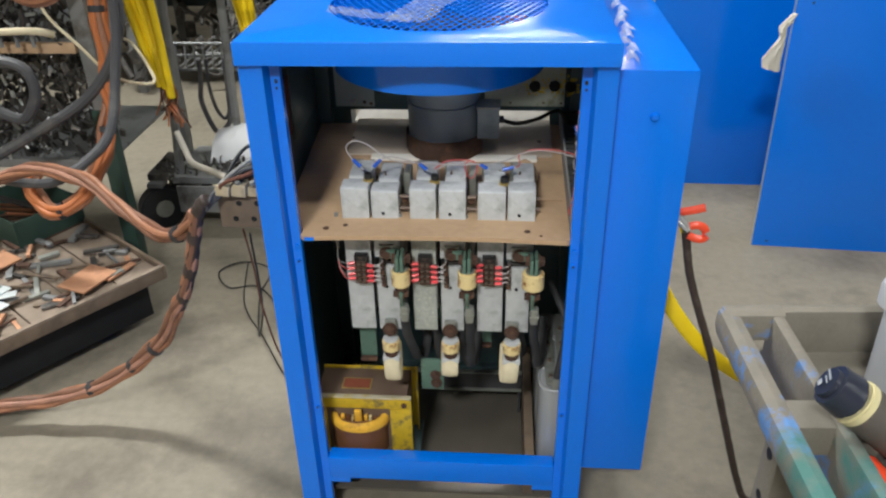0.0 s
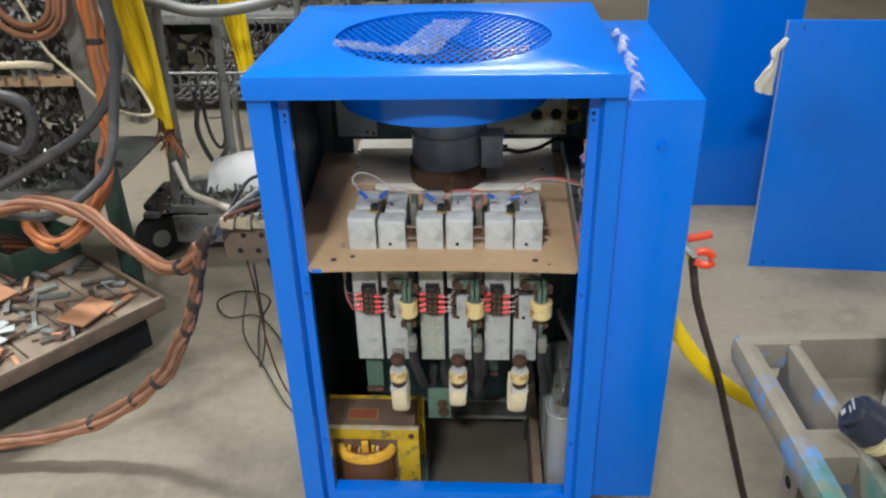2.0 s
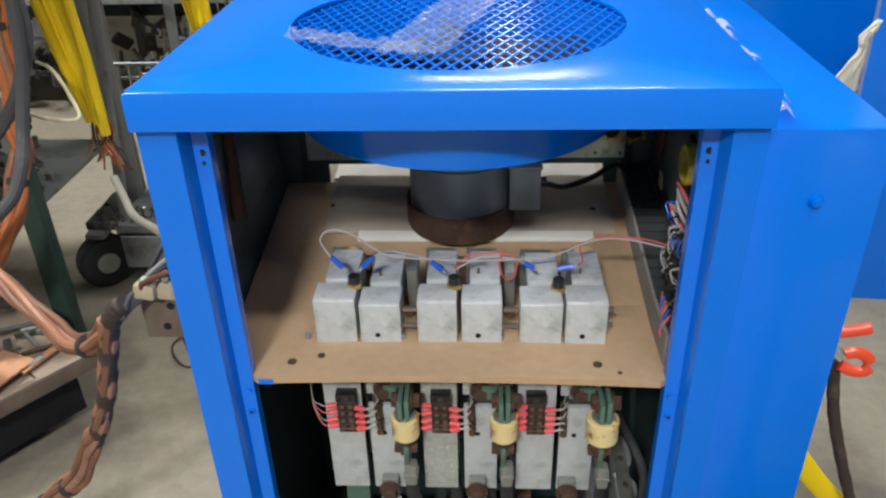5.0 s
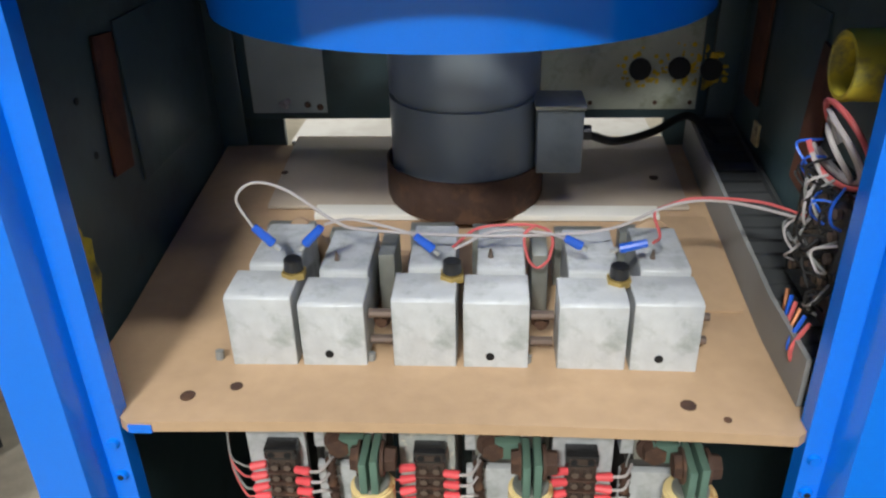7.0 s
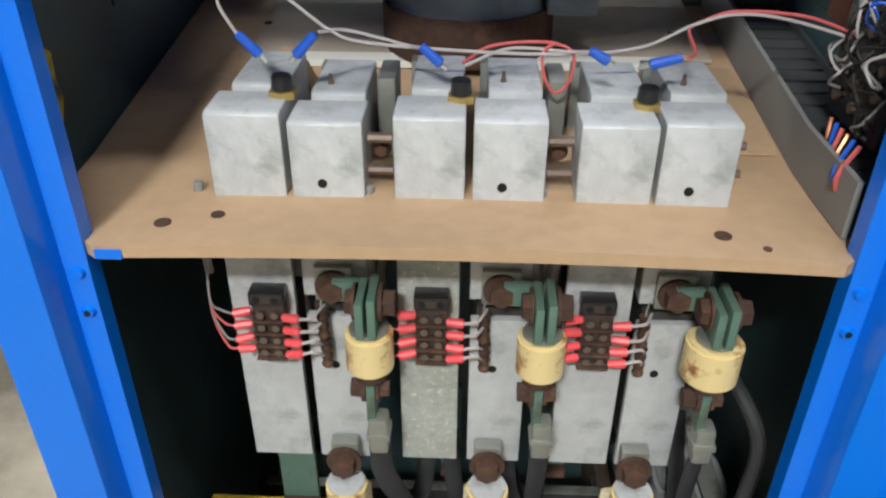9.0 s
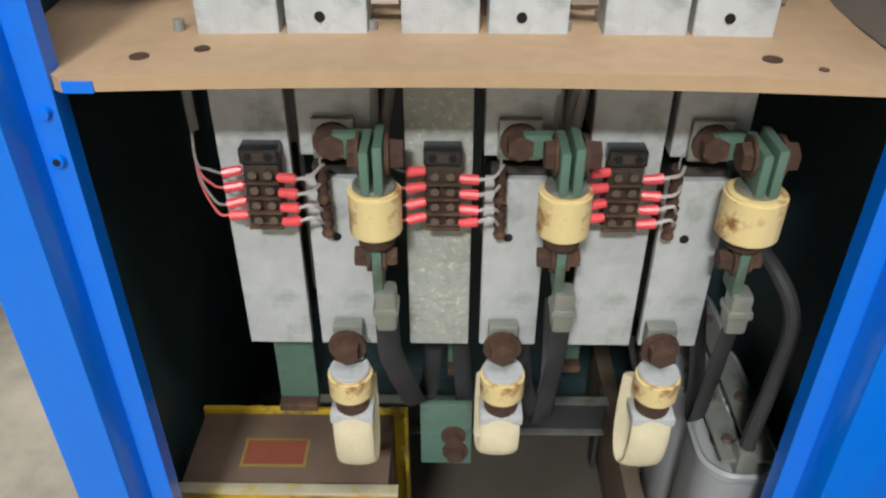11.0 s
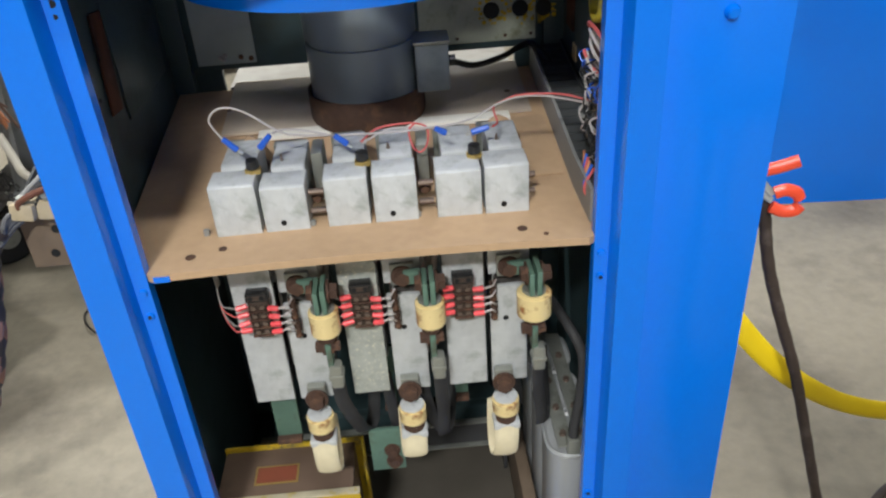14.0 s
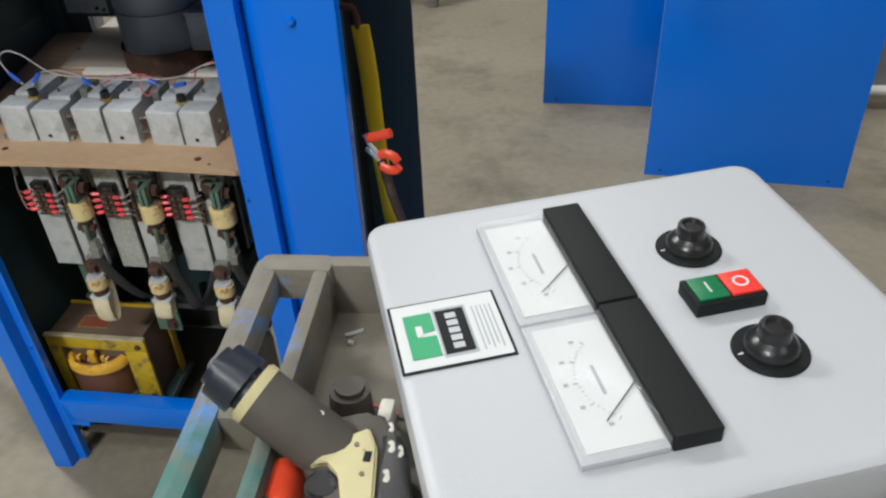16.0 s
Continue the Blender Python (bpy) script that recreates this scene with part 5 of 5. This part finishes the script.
rq = random.Random(11)
for k in range(11):
    a = Vector((rq.uniform(-.475, -.40), rq.uniform(.205, .25), .740))
    e = Vector((rq.uniform(-.36, -.318), rq.uniform(.26, .33), rq.uniform(.775, .83)))
    mid = (a + e) / 2 + Vector((rq.uniform(-.02, .02), rq.uniform(-.02, .02), rq.uniform(.0, .035)))
    single("hookup_wire", T([a, a + Vector((rq.uniform(-.012, .012), -.004, .022)), mid, e, e + Vector((.004, .02, -.03))], rq.uniform(.0030, .0048), 7, 6),
           (RUSTRED, RUBBER, RUSTRED, CONDUIT, RUBBER, GREYWIRE)[k % 6], "loose insulated wire over the terminal block", "wire", group="hookup wires")
for k in range(4):
    single("cable_end_lug", T([(-.505 + .004 * k, .19, .705 + .008 * k), (-.485, .20, .725 + .006 * k), (-.462, .212, .738 + .004 * k)], .0042, 8, 5), CONDUIT, "dull grey cable lug at the terminal block", "cable lug", group="bundle lugs")

def bundle(name, pts, count, r, spread, m, label, ties=(), twist=3.0, seed=1, slim=1.0):
    """Several cables laid side by side along one line, tied in places."""
    g = thing(name, pts[0], label, "cable bundle")
    line = spline(pts, 8)
    L = len(line)
    for c in range(count):
        ph = 6.2832 * c / count + seed
        path = []
        for i, p in enumerate(line):
            d = (line[min(i + 1, L - 1)] - line[max(i - 1, 0)]).normalized()
            u = d.cross(Vector((0, .3, 1))).normalized()
            v = d.cross(u)
            a = ph + twist * i / L
            rad = 0 if c == 0 and count > 4 else spread * (1 + .25 * math.sin(i * .7 + c)) * (1 - (1 - slim) * min(1, max(0, (i / L - .55) / .15)))
            path.append(p + u * rad * math.cos(a) + v * rad * math.sin(a))
        part("cable", T(path, r * (1 + .06 * math.sin(c * 2)), 8, 1), m[c % len(m)], g)
    for t in ties:
        i = int(t * (L - 1))
        d = (line[min(i + 1, L - 1)] - line[max(i - 1, 0)]).normalized()
        part("tape_tie", C(line[i] - d * .009, line[i] + d * .009, spread + r * .98, seg=14, bev=.002), DARKTAPE, g, "black tape tie")
    return g

bundle("floor_cable_bundle", [(-1.246, .25, .060), (-1.117, .26, .075), (-1.003, .27, .100), (-.883, .28, .150), (-.770, .27, .240), (-.680, .24, .340), (-.628, .21, .435), (-.598, .20, .483), (-.573, .20, .545), (-.551, .20, .619), (-.532, .20, .697)], 7, .0080, .0135, [ORANGEJACKET, BROWNJACKET, PINKJACKET], "orange-brown welding cables taped into one sagging bundle", (.26, .37, .44), 3.0, 1, .55)
single("cable_sleeve", T([(-.622, .206, .440), (-.598, .20, .483), (-.573, .20, .545), (-.551, .20, .619), (-.534, .20, .680), (-.515, .197, .715), (-.498, .196, .730)], .0150, 14, 6, wob=.10), BROWNWRAP, "dark brown wrapped sleeve over the cable bundle", "cable sleeve")
bundle("hanging_cable_bundle", [(-1.36, .70, .515), (-1.179, .65, .579), (-.990, .55, .606), (-.852, .45, .592), (-.725, .35, .569), (-.613, .25, .609), (-.54, .205, .680)], 6, .0078, .0125, [PINKJACKET, ORANGEJACKET, BROWNJACKET], "orange-brown cables sagging towards the terminal block", (.86,), 4.0, 2)
bundle("riser_cable_bundle", [(-1.030, .95, 1.30), (-1.035, .95, 1.119), (-1.037, .95, .984), (-1.033, .93, .846), (-1.041, .90, .688), (-1.063, .85, .567), (-1.109, .80, .464), (-1.19, .75, .398), (-1.28, .78, .42), (-1.31, .85, .50)], 7, .0098, .0165, [BRIGHTORANGE, ORANGEJACKET, BRIGHTORANGE], "orange-brown cables hanging down from the rack", (.26, .52, .78), 2.0, 3)
for pts, r, m, lab in (
        ([(-1.45, .80, .515), (-1.397, .80, .542), (-1.270, .85, .606), (-1.110, .88, .696), (-1.011, .90, .805), (-.963, .92, .943), (-.985, .95, 1.060), (-.99, .95, 1.30)], .0165, CONDUIT, "thick grey hose looping up beside the rack"),
        ([(-1.46, .85, .70), (-1.379, .85, .680), (-1.291, .85, .651), (-1.233, .85, .727), (-1.247, .85, .802), (-1.335, .85, .828), (-1.46, .85, .83)], .0165, CONDUIT, "thick grey hose coiled on the rack"),
        ([(-1.46, .75, .50), (-1.382, .75, .503), (-1.239, .70, .513), (-1.128, .68, .534), (-1.032, .75, .594), (-.997, .80, .658), (-.985, .86, .78), (-.965, .90, .95), (-.955, .92, 1.28)], .0145, CONDUIT, "grey hose rising along the rack post"),
        ([(-1.30, .95, 1.20), (-1.225, .95, 1.049), (-1.195, .95, .932), (-1.121, .95, .841), (-1.050, .98, .737), (-.944, 1.0, .712), (-.975, 1.05, .756), (-1.030, 1.10, .803), (-1.065, 1.10, .825)], .0048, BRAID, "thin cream wire slung between the racks"),
        ([(-.96, 1.13, .50), (-.930, 1.10, .453), (-.891, 1.05, .425), (-.763, .90, .462), (-.640, .72, .525)], .0105, GREYCREAM, "cream hose lying over the trolley behind"),
        ([(-.472, .30, .60), (-.462, .30, .50), (-.458, .31, .36), (-.430, .32, .20), (-.36, .34, .06), (-.30, .40, .01)], .0024, RUSTRED, "thin brown cable hanging beside the cabinet"),
        ([(-.45, .28, .60), (-.50, .42, .30), (-.60, .62, .05), (-.68, .90, .008), (-.685, 1.06, .008), (-.797, 1.11, .008), (-.866, 1.04, .008), (-.80, .94, .008), (-.70, .95, .008), (-.58, .80, .008), (-.44, .55, .008), (-.34, .46, .008)], .0026, RUBBER, "thin black cable lying in a loop on the floor"),
        ([(-.78, 1.10, .008), (-.72, .85, .006), (-.60, .66, .006), (-.50, .50, .006), (-.42, .42, .006)], .0020, RUBBER, "thin black wire trailing over the floor")):
    single("loose_cable", T(pts, r, 10, 8), m, lab, "cable")

# ---- flat dolly with scrap ----
DO = (-.912, .752, 0)
dolly = thing("flat_dolly", DO, "low wooden dolly with a steel rim, covered in metal scrap", "dolly", rz=143.0)
def dp(name, bm, m, label="", parent=None):
    return part(name, bm, m, parent or dolly, label, local=True)
# local x runs along the far edge, local y along the near edge
DU, DV = .95, .95
for k in range(7):
    dp("deck_plank", B((.012, DU - .012, .012 + k * .132, .140 + k * .132, .165, .196 - .002 * (k % 2)), bev=.003), WOODDECK)
dp("rim", B((0, DU, 0, .011, .166, .212), bev=.002), OILYWOOD)
dp("rim", B((0, DU, DV - .011, DV, .150, .212), bev=.002), RACKSTEEL)
dp("rim", B((0, .011, .0115, DV - .0115, .166, .204), bev=.002), OILYWOOD)
# added black strips: the deck's shade on the floor, built as solid pieces
dp("under_deck_shade", B((.045, .060, .05, DV - .05, .035, .1645), bev=.002), BLACK, "black strip standing in for the shade under the deck")
dp("under_deck_shade", B((.12, DU - .12, .085, .100, .060, .1645), bev=.002), BLACK, "black strip standing in for the shade under the deck")
dp("edge_strip", B((-.001, .014, .0115, DV - .0115, .2045, .213), bev=.002), WOODDECK, "worn brown edge")
dp("rim", B((DU - .011, DU, .0115, DV - .0115, .150, .212), bev=.002), RACKSTEEL)
for x, y in ((.115, .150), (.84, .150), (.115, .84), (.84, .84)):
    w = dp("caster", C((x, y - .016, .055), (x, y + .016, .055), .055, seg=20, bev=.006), RUBBER, "black caster wheel")
    dp("fork", B((x - .028, x + .028, y - .024, y + .024, .112, .164), bev=.003), RACKSTEEL, "", w)
rs = random.Random(21)
def scrap(name, m, label, cat, n, fn, group):
    for k in range(n):
        single_ = fn(k)
        ob = part(name, single_, m if not isinstance(m, list) else m[k % len(m)], None)
        ob.matrix_basis = ORIGIN[dolly].copy()
        tagged(ob, label, cat, group)

def copper_plate(k):
    x, y, a = ((.10, .20, 20), (.13, .55, 70), (.26, .62, 40), (.40, .36, 10), (.36, .70, 55))[k]
    w, h = ((.10, .14), (.09, .11), (.10, .10), (.08, .16), (.09, .12))[k]
    m = pose(x, y, .216 + .001 * k, 2, -2, a)
    bm = B((-w / 2, w / 2, -h / 2, h / 2, 0, .006), bev=.001, m=m)
    for sx in (-.28, .28):
        for sy in (-.25, .25):
            C(m @ Vector((sx * w, sy * h, .0060)), m @ Vector((sx * w, sy * h, .0066)), .008, seg=10, bm=bm)
    return bm

scrap("copper_plate", COPPERPLATE, "drilled copper plate lying on the dolly", "copper plate", 5, copper_plate, "copper plates")

def zinc_star(k):
    x, y, a = ((.20, .45, 15), (.205, .445, 62), (.195, .455, 105), (.20, .46, 150), (.31, .56, 40), (.10, .60, 120))[k]
    m = pose(x, y, .222 + .0042 * k, 1, 1, a)
    bm = B((-.075, .075, -.016, .016, 0, .004), bev=.001, m=m)
    for s in (-.045, 0, .045):
        C(m @ Vector((s, 0, .004)), m @ Vector((s, 0, .0046)), .007, seg=10, bm=bm)
    return bm

scrap("zinc_strip", PALEZINC, "bright zinc-plated drilled strip on the scrap pile", "metal strip", 6, zinc_star, "zinc strips")

def offcut(k):
    x, y, a = .05 + .55 * rs.random() ** 1.3, rs.uniform(.05, .80), rs.uniform(0, 180)
    w, h = rs.uniform(.006, .024), rs.uniform(.03, .13)
    return B((-w / 2, w / 2, -h / 2, h / 2, 0, rs.uniform(.004, .012)), bev=.001, m=pose(x, y, .197 + rs.uniform(0, .012), rs.uniform(-2, 2), rs.uniform(-2, 2), a))

scrap("metal_offcut", [RUST, COPPERPLATE, GREYMETAL, OILYWOOD, RUST, JUNK, RACKSTEEL], "flat metal offcut lying on the dolly", "metal offcut", 150, offcut, "metal offcuts")
tray = thing("steel_tray", (-1.50, 1.02, .197), "open rusty steel tray of parts standing on the dolly", "tray", rz=150)
part("floor", B((-.15, .15, -.12, .12, 0, .006)), RUST, tray, local=True)
for a in (B((-.15, .15, -.12, -.114, .006, .10), bev=.002), B((-.15, .15, .114, .12, .006, .10), bev=.002), B((-.15, -.144, -.1135, .1135, .006, .10), bev=.002), B((.144, .15, -.1135, .1135, .006, .10), bev=.002)):
    part("side", a, RACKGREEN, tray, local=True)
for k in range(8):
    part("rod", C((-.1 + .025 * k, -.09, .012), (-.08 + .02 * k, .09, .05 + .05 * (k % 3)), .006, seg=8), (RUST, COPPER, JUNK)[k % 3], tray, local=True)

# ---- rack and trolleys behind ----
rack = thing("storage_rack", (-1.5, 1.15, 0), "grey steel rack hung with hoses and oily dark parts", "rack")
part("post", B((-1.165, -1.115, 1.00, 1.05, 0, .62), bev=.004), RACKGREEN, rack, "dark green lower post")
part("post", B((-1.155, -1.105, 1.002, 1.048, .62, 2.0), bev=.004), RACKSTEEL, rack)
part("post", B((-2.35, -2.30, 1.00, 1.05, 0, 2.0), bev=.004), RACKSTEEL, rack)
part("post", B((-1.165, -1.115, 1.55, 1.60, 0, 2.0), bev=.004), RACKSTEEL, rack)
part("post", B((-2.35, -2.30, 1.55, 1.60, 0, 2.0), bev=.004), RACKSTEEL, rack)
for z in (.42, .80, 1.25):
    part("beam", B((-2.30, -1.166, 1.005, 1.030, z, z + .03), bev=.003), PLYWOOD if z == .80 else RACKSTEEL, rack)
    part("shelf", B((-2.30, -1.17, 1.035, 1.56, z, z + .012)), RACKSTEEL, rack)
part("rail", T([(-1.60, .96, .86), (-1.36, .95, .88), (-1.25, .96, .88), (-1.22, 1.0, .86)], .011, 10, 6), BRAID, rack, "pale bent rail")
for k in range(8):
    part("rail_stub", C((-1.62 + .05 * k, .97, .83), (-1.62 + .05 * k, .97, .90), .006, seg=8), RACKSTEEL, rack)

def heap(seed, count, lo, hi, size):
    """Many small bent and straight parts heaped in a space."""
    r = random.Random(seed)
    bm = bmesh.new()
    for _ in range(count):
        p = Vector([r.uniform(a, b) for a, b in zip(lo, hi)])
        d = Vector((r.gauss(0, .8), r.gauss(0, .6), r.gauss(0, 1.8))).normalized() * size * r.uniform(.4, 1.4)
        q = r.random()
        if q < .55:
            C(p, p + d, size * r.uniform(.08, .22), seg=6, bm=bm)
        elif q < .8:
            T([p, p + d * .5 + Vector((r.gauss(0, .3), 0, r.gauss(0, .3))) * size, p + d], size * .09, 5, 3, bm=bm)
        else:
            B((-size * .4, size * .4, -size * .25, size * .25, -size * .12, size * .12), bm=bm, m=Matrix.Translation(p) @ Euler((r.random() * 3, r.random() * 3, r.random() * 3)).to_matrix().to_4x4())
    return bm

for sd, cnt, lo, hi, sz, m, lab in (
        (1, 1100, (-2.05, 1.02, .44), (-1.18, 1.22, .78), .036, JUNK, "heap of oily dark machine parts on the rack"),
        (2, 900, (-2.05, 1.02, .82), (-1.18, 1.22, 1.10), .036, JUNK, "heap of dark fittings on the upper rack shelf"),
        (3, 160, (-2.0, 1.0, .42), (-1.20, 1.1, .75), .026, STEELPLATE, "bright metal fittings among the dark parts"),
        (4, 120, (-2.0, 1.0, .82), (-1.20, 1.1, 1.05), .026, STEELPLATE, "bright metal fittings on the upper rack shelf"),
        (5, 260, (-1.15, 1.9, .52), (-.62, 2.5, .62), .05, JUNK, "dark small parts in the wire basket"),
        (6, 700, (-3.0, 3.0, .60), (.1, 3.6, .95), .09, JUNK, "dark clutter on the far workbench"),
        (7, 160, (-3.0, 3.0, .60), (.1, 3.5, .90), .08, GREYMETAL, "grey metal parts on the far workbench"),
        (8, 120, (-1.18, 1.37, .215), (-.66, 1.47, .250), .030, JUNK, "dark parts on the trolley deck"),
        (10, 70, (-1.15, 1.37, .215), (-.66, 1.47, .250), .028, GREYMETAL, "grey metal parts on the trolley deck"),
        (9, 160, (-2.6, 2.9, .08), (-.2, 3.5, .40), .12, JUNK, "dark clutter under the far workbench")):
    single("parts_heap", heap(sd, cnt, lo, hi, sz), m, lab, "parts", "stuff")

bench = thing("workbench", (-1.4, 3.3, 0), "long grey steel workbench crowded with parts", "workbench")
part("top", B((-3.1, .15, 2.9, 3.7, .55, .60), bev=.005), RACKSTEEL, bench)
for x in (-3.05, -1.95, -.9, .08):
    for y in (2.93, 3.63):
        part("leg", B((x, x + .05, y, y + .05, 0, .55), bev=.003), RACKSTEEL, bench)
part("back_board", B((-3.1, .15, 3.72, 3.76, .3, 1.9), bev=.005), LINER, bench)

tro = thing("parts_trolley", (-.85, 1.25, 0), "small steel trolley on black casters carrying loose parts", "trolley")
part("deck", B((-1.12, -.66, 1.36, 1.66, .195, .225), bev=.004), RACKSTEEL, tro)
part("deck_arm", B((-.70, -.60, 1.20, 1.3595, .197, .223), bev=.004), JUNK, tro)
part("side_skirt", B((-1.10, -.66, 1.338, 1.350, .085, .1945), bev=.003), RACKSTEEL, tro, "grey sheet-metal skirt")
part("deck_wing", B((-1.225, -1.1205, 1.38, 1.60, .197, .223), bev=.004), JUNK, tro)
for x, y in ((-1.19, 1.38), (-.64, 1.24), (-1.16, 1.62), (-.72, 1.62)):
    w = part("caster", C((x - .018, y + .02, .088), (x + .018, y - .02, .088), .088, seg=24, bev=.008), RUBBER, tro, "large black caster wheel")
    part("hub", C((x - .022, y + .024, .088), (x + .022, y - .024, .088), .035, seg=14), GREYMETAL, w)
    part("fork", B((x - .03, x + .03, y - .03, y + .03, .178, .196), bev=.003), RACKSTEEL, w)
for x0, y0, x1, y1 in ((-1.10, 1.40, -1.03, 1.44), (-.93, 1.60, -.90, 1.60)):
    part("upright", C((x0, y0, .225 if y0 < 1.5 else .0), (x1, y1, 1.15), .016, seg=10), RACKSTEEL, tro)
part("top_tube", T([(-1.15, 1.40, .985), (-1.041, 1.40, .969), (-.92, 1.40, .938), (-.80, 1.40, .936), (-.68, 1.40, .955), (-.55, 1.42, .985), (-.42, 1.46, 1.0)], .020, 12, 7), RACKSTEEL, tro, "bent grey top tube")
rk2 = thing("wire_basket", (-.88, 2.2, 0), "wire-mesh basket shelf on thin steel legs", "wire shelf")
for k in range(16):
    x = -1.18 + .036 * k
    part("wire", T([(x, 1.68, .64), (x, 1.70, .53), (x, 2.10, .52), (x, 2.5, .52), (x, 2.52, .66)], .004, 5, 3), RACKSTEEL, rk2)
for z, y in ((.64, 1.68), (.59, 1.69), (.53, 1.70), (.52, 1.95), (.52, 2.2), (.66, 2.52)):
    part("rim_wire", C((-1.19, y, z), (-.62, y, z), .006, seg=6), RACKSTEEL, rk2)
for x in (-1.18, -.63):
    for y in (1.72, 2.48):
        part("leg", C((x, y, 0), (x, y, .95), .014, seg=8), RACKSTEEL, rk2)
single("hooked_cable", T([(-1.03, 1.60, .60), (-1.035, 1.60, .52), (-1.046, 1.60, .43), (-1.004, 1.60, .31), (-.945, 1.60, .36), (-.935, 1.60, .47), (-.93, 1.60, .60)], .010, 10, 8), CONDUIT, "dark cable loop hanging below the wire basket", "cable")
single("hooked_cable", T([(-1.01, 1.62, .60), (-1.015, 1.62, .50), (-1.00, 1.62, .40), (-.97, 1.62, .36), (-.945, 1.62, .42), (-.94, 1.62, .60)], .007, 10, 8), CONDUIT, "dark cable loop hanging below the wire basket", "cable")
single("plastic_sheet_roll", crumple(26, 18, lambda u, v: (-1.00 + .40 * u, 1.47 + .24 * v, .235 + .115 * math.sin(v * 3.14) ** .6 * (.45 + .55 * math.sin(.5 + 2.3 * u))), .003, 5, .010), WHITESHEET, "rumpled white plastic sheet on the trolley", "plastic sheet")

def yellow_hank(x, y, ztop, zbot, n, r, w, label):
    g = thing("yellow_cable_hank", (x, y, zbot), label, "cable hank", group="yellow cable hanks")
    q = random.Random(int(x * 100))
    for k in range(n):
        s = (k / (n - 1) - .5) * w
        part("strand", T([(x + s * .9 - .040, y + q.uniform(-.02, .02), ztop + .25), (x + s * .9 - .028, y + q.uniform(-.02, .02), ztop), (x + s * .8 - .004, y + q.uniform(-.02, .02), (ztop + zbot) / 2), (x + s * .38 + .022, y + q.uniform(-.015, .015), zbot + q.uniform(-.035, .03))], r, 9, 7), YELLOWJACKET, g)
    for k in range(18):
        a = Vector((x + .022 + q.uniform(-.22, .22) * w, y + q.uniform(-.012, .012), zbot + .015))
        part("bare_end", T([a, a + Vector((q.uniform(-.015, .015), 0, -.05)), a + Vector((q.uniform(-.045, .045), q.uniform(-.02, .02), -q.uniform(.08, .15)))], .0032, 5, 4), COPPER if k % 3 else RUST, g)
    return g

yellow_hank(-.998, 1.16, 1.10, .635, 6, .0135, .085, "hank of bright yellow cables with bared copper ends")
yellow_hank(-.862, 1.75, .95, .40, 4, .012, .07, "hank of yellow cables hanging further back")

# ---- cable coil on the rack ----
coil = thing("cable_coil", (-1.215, .955, 1.0), "orange-brown cable coiled and hung on the rack", "cable coil")
for k in range(5):
    part("turn", T([(-1.215 + (.078 + .010 * k) * math.cos(q * .5236), .935 + .012 * (k % 3) + .004 * math.sin(q), 1.070 + (.072 + .010 * k) * math.sin(q * .5236)) for q in range(13)], .0075, 8, 4), (ORANGEJACKET, PINKJACKET, BROWNJACKET)[k % 3], coil)
part("hook", T([(-1.215, 1.00, 1.262), (-1.215, .955, 1.25), (-1.215, .925, 1.235), (-1.215, .925, 1.21)], .005, 8, 5), RACKSTEEL, coil)
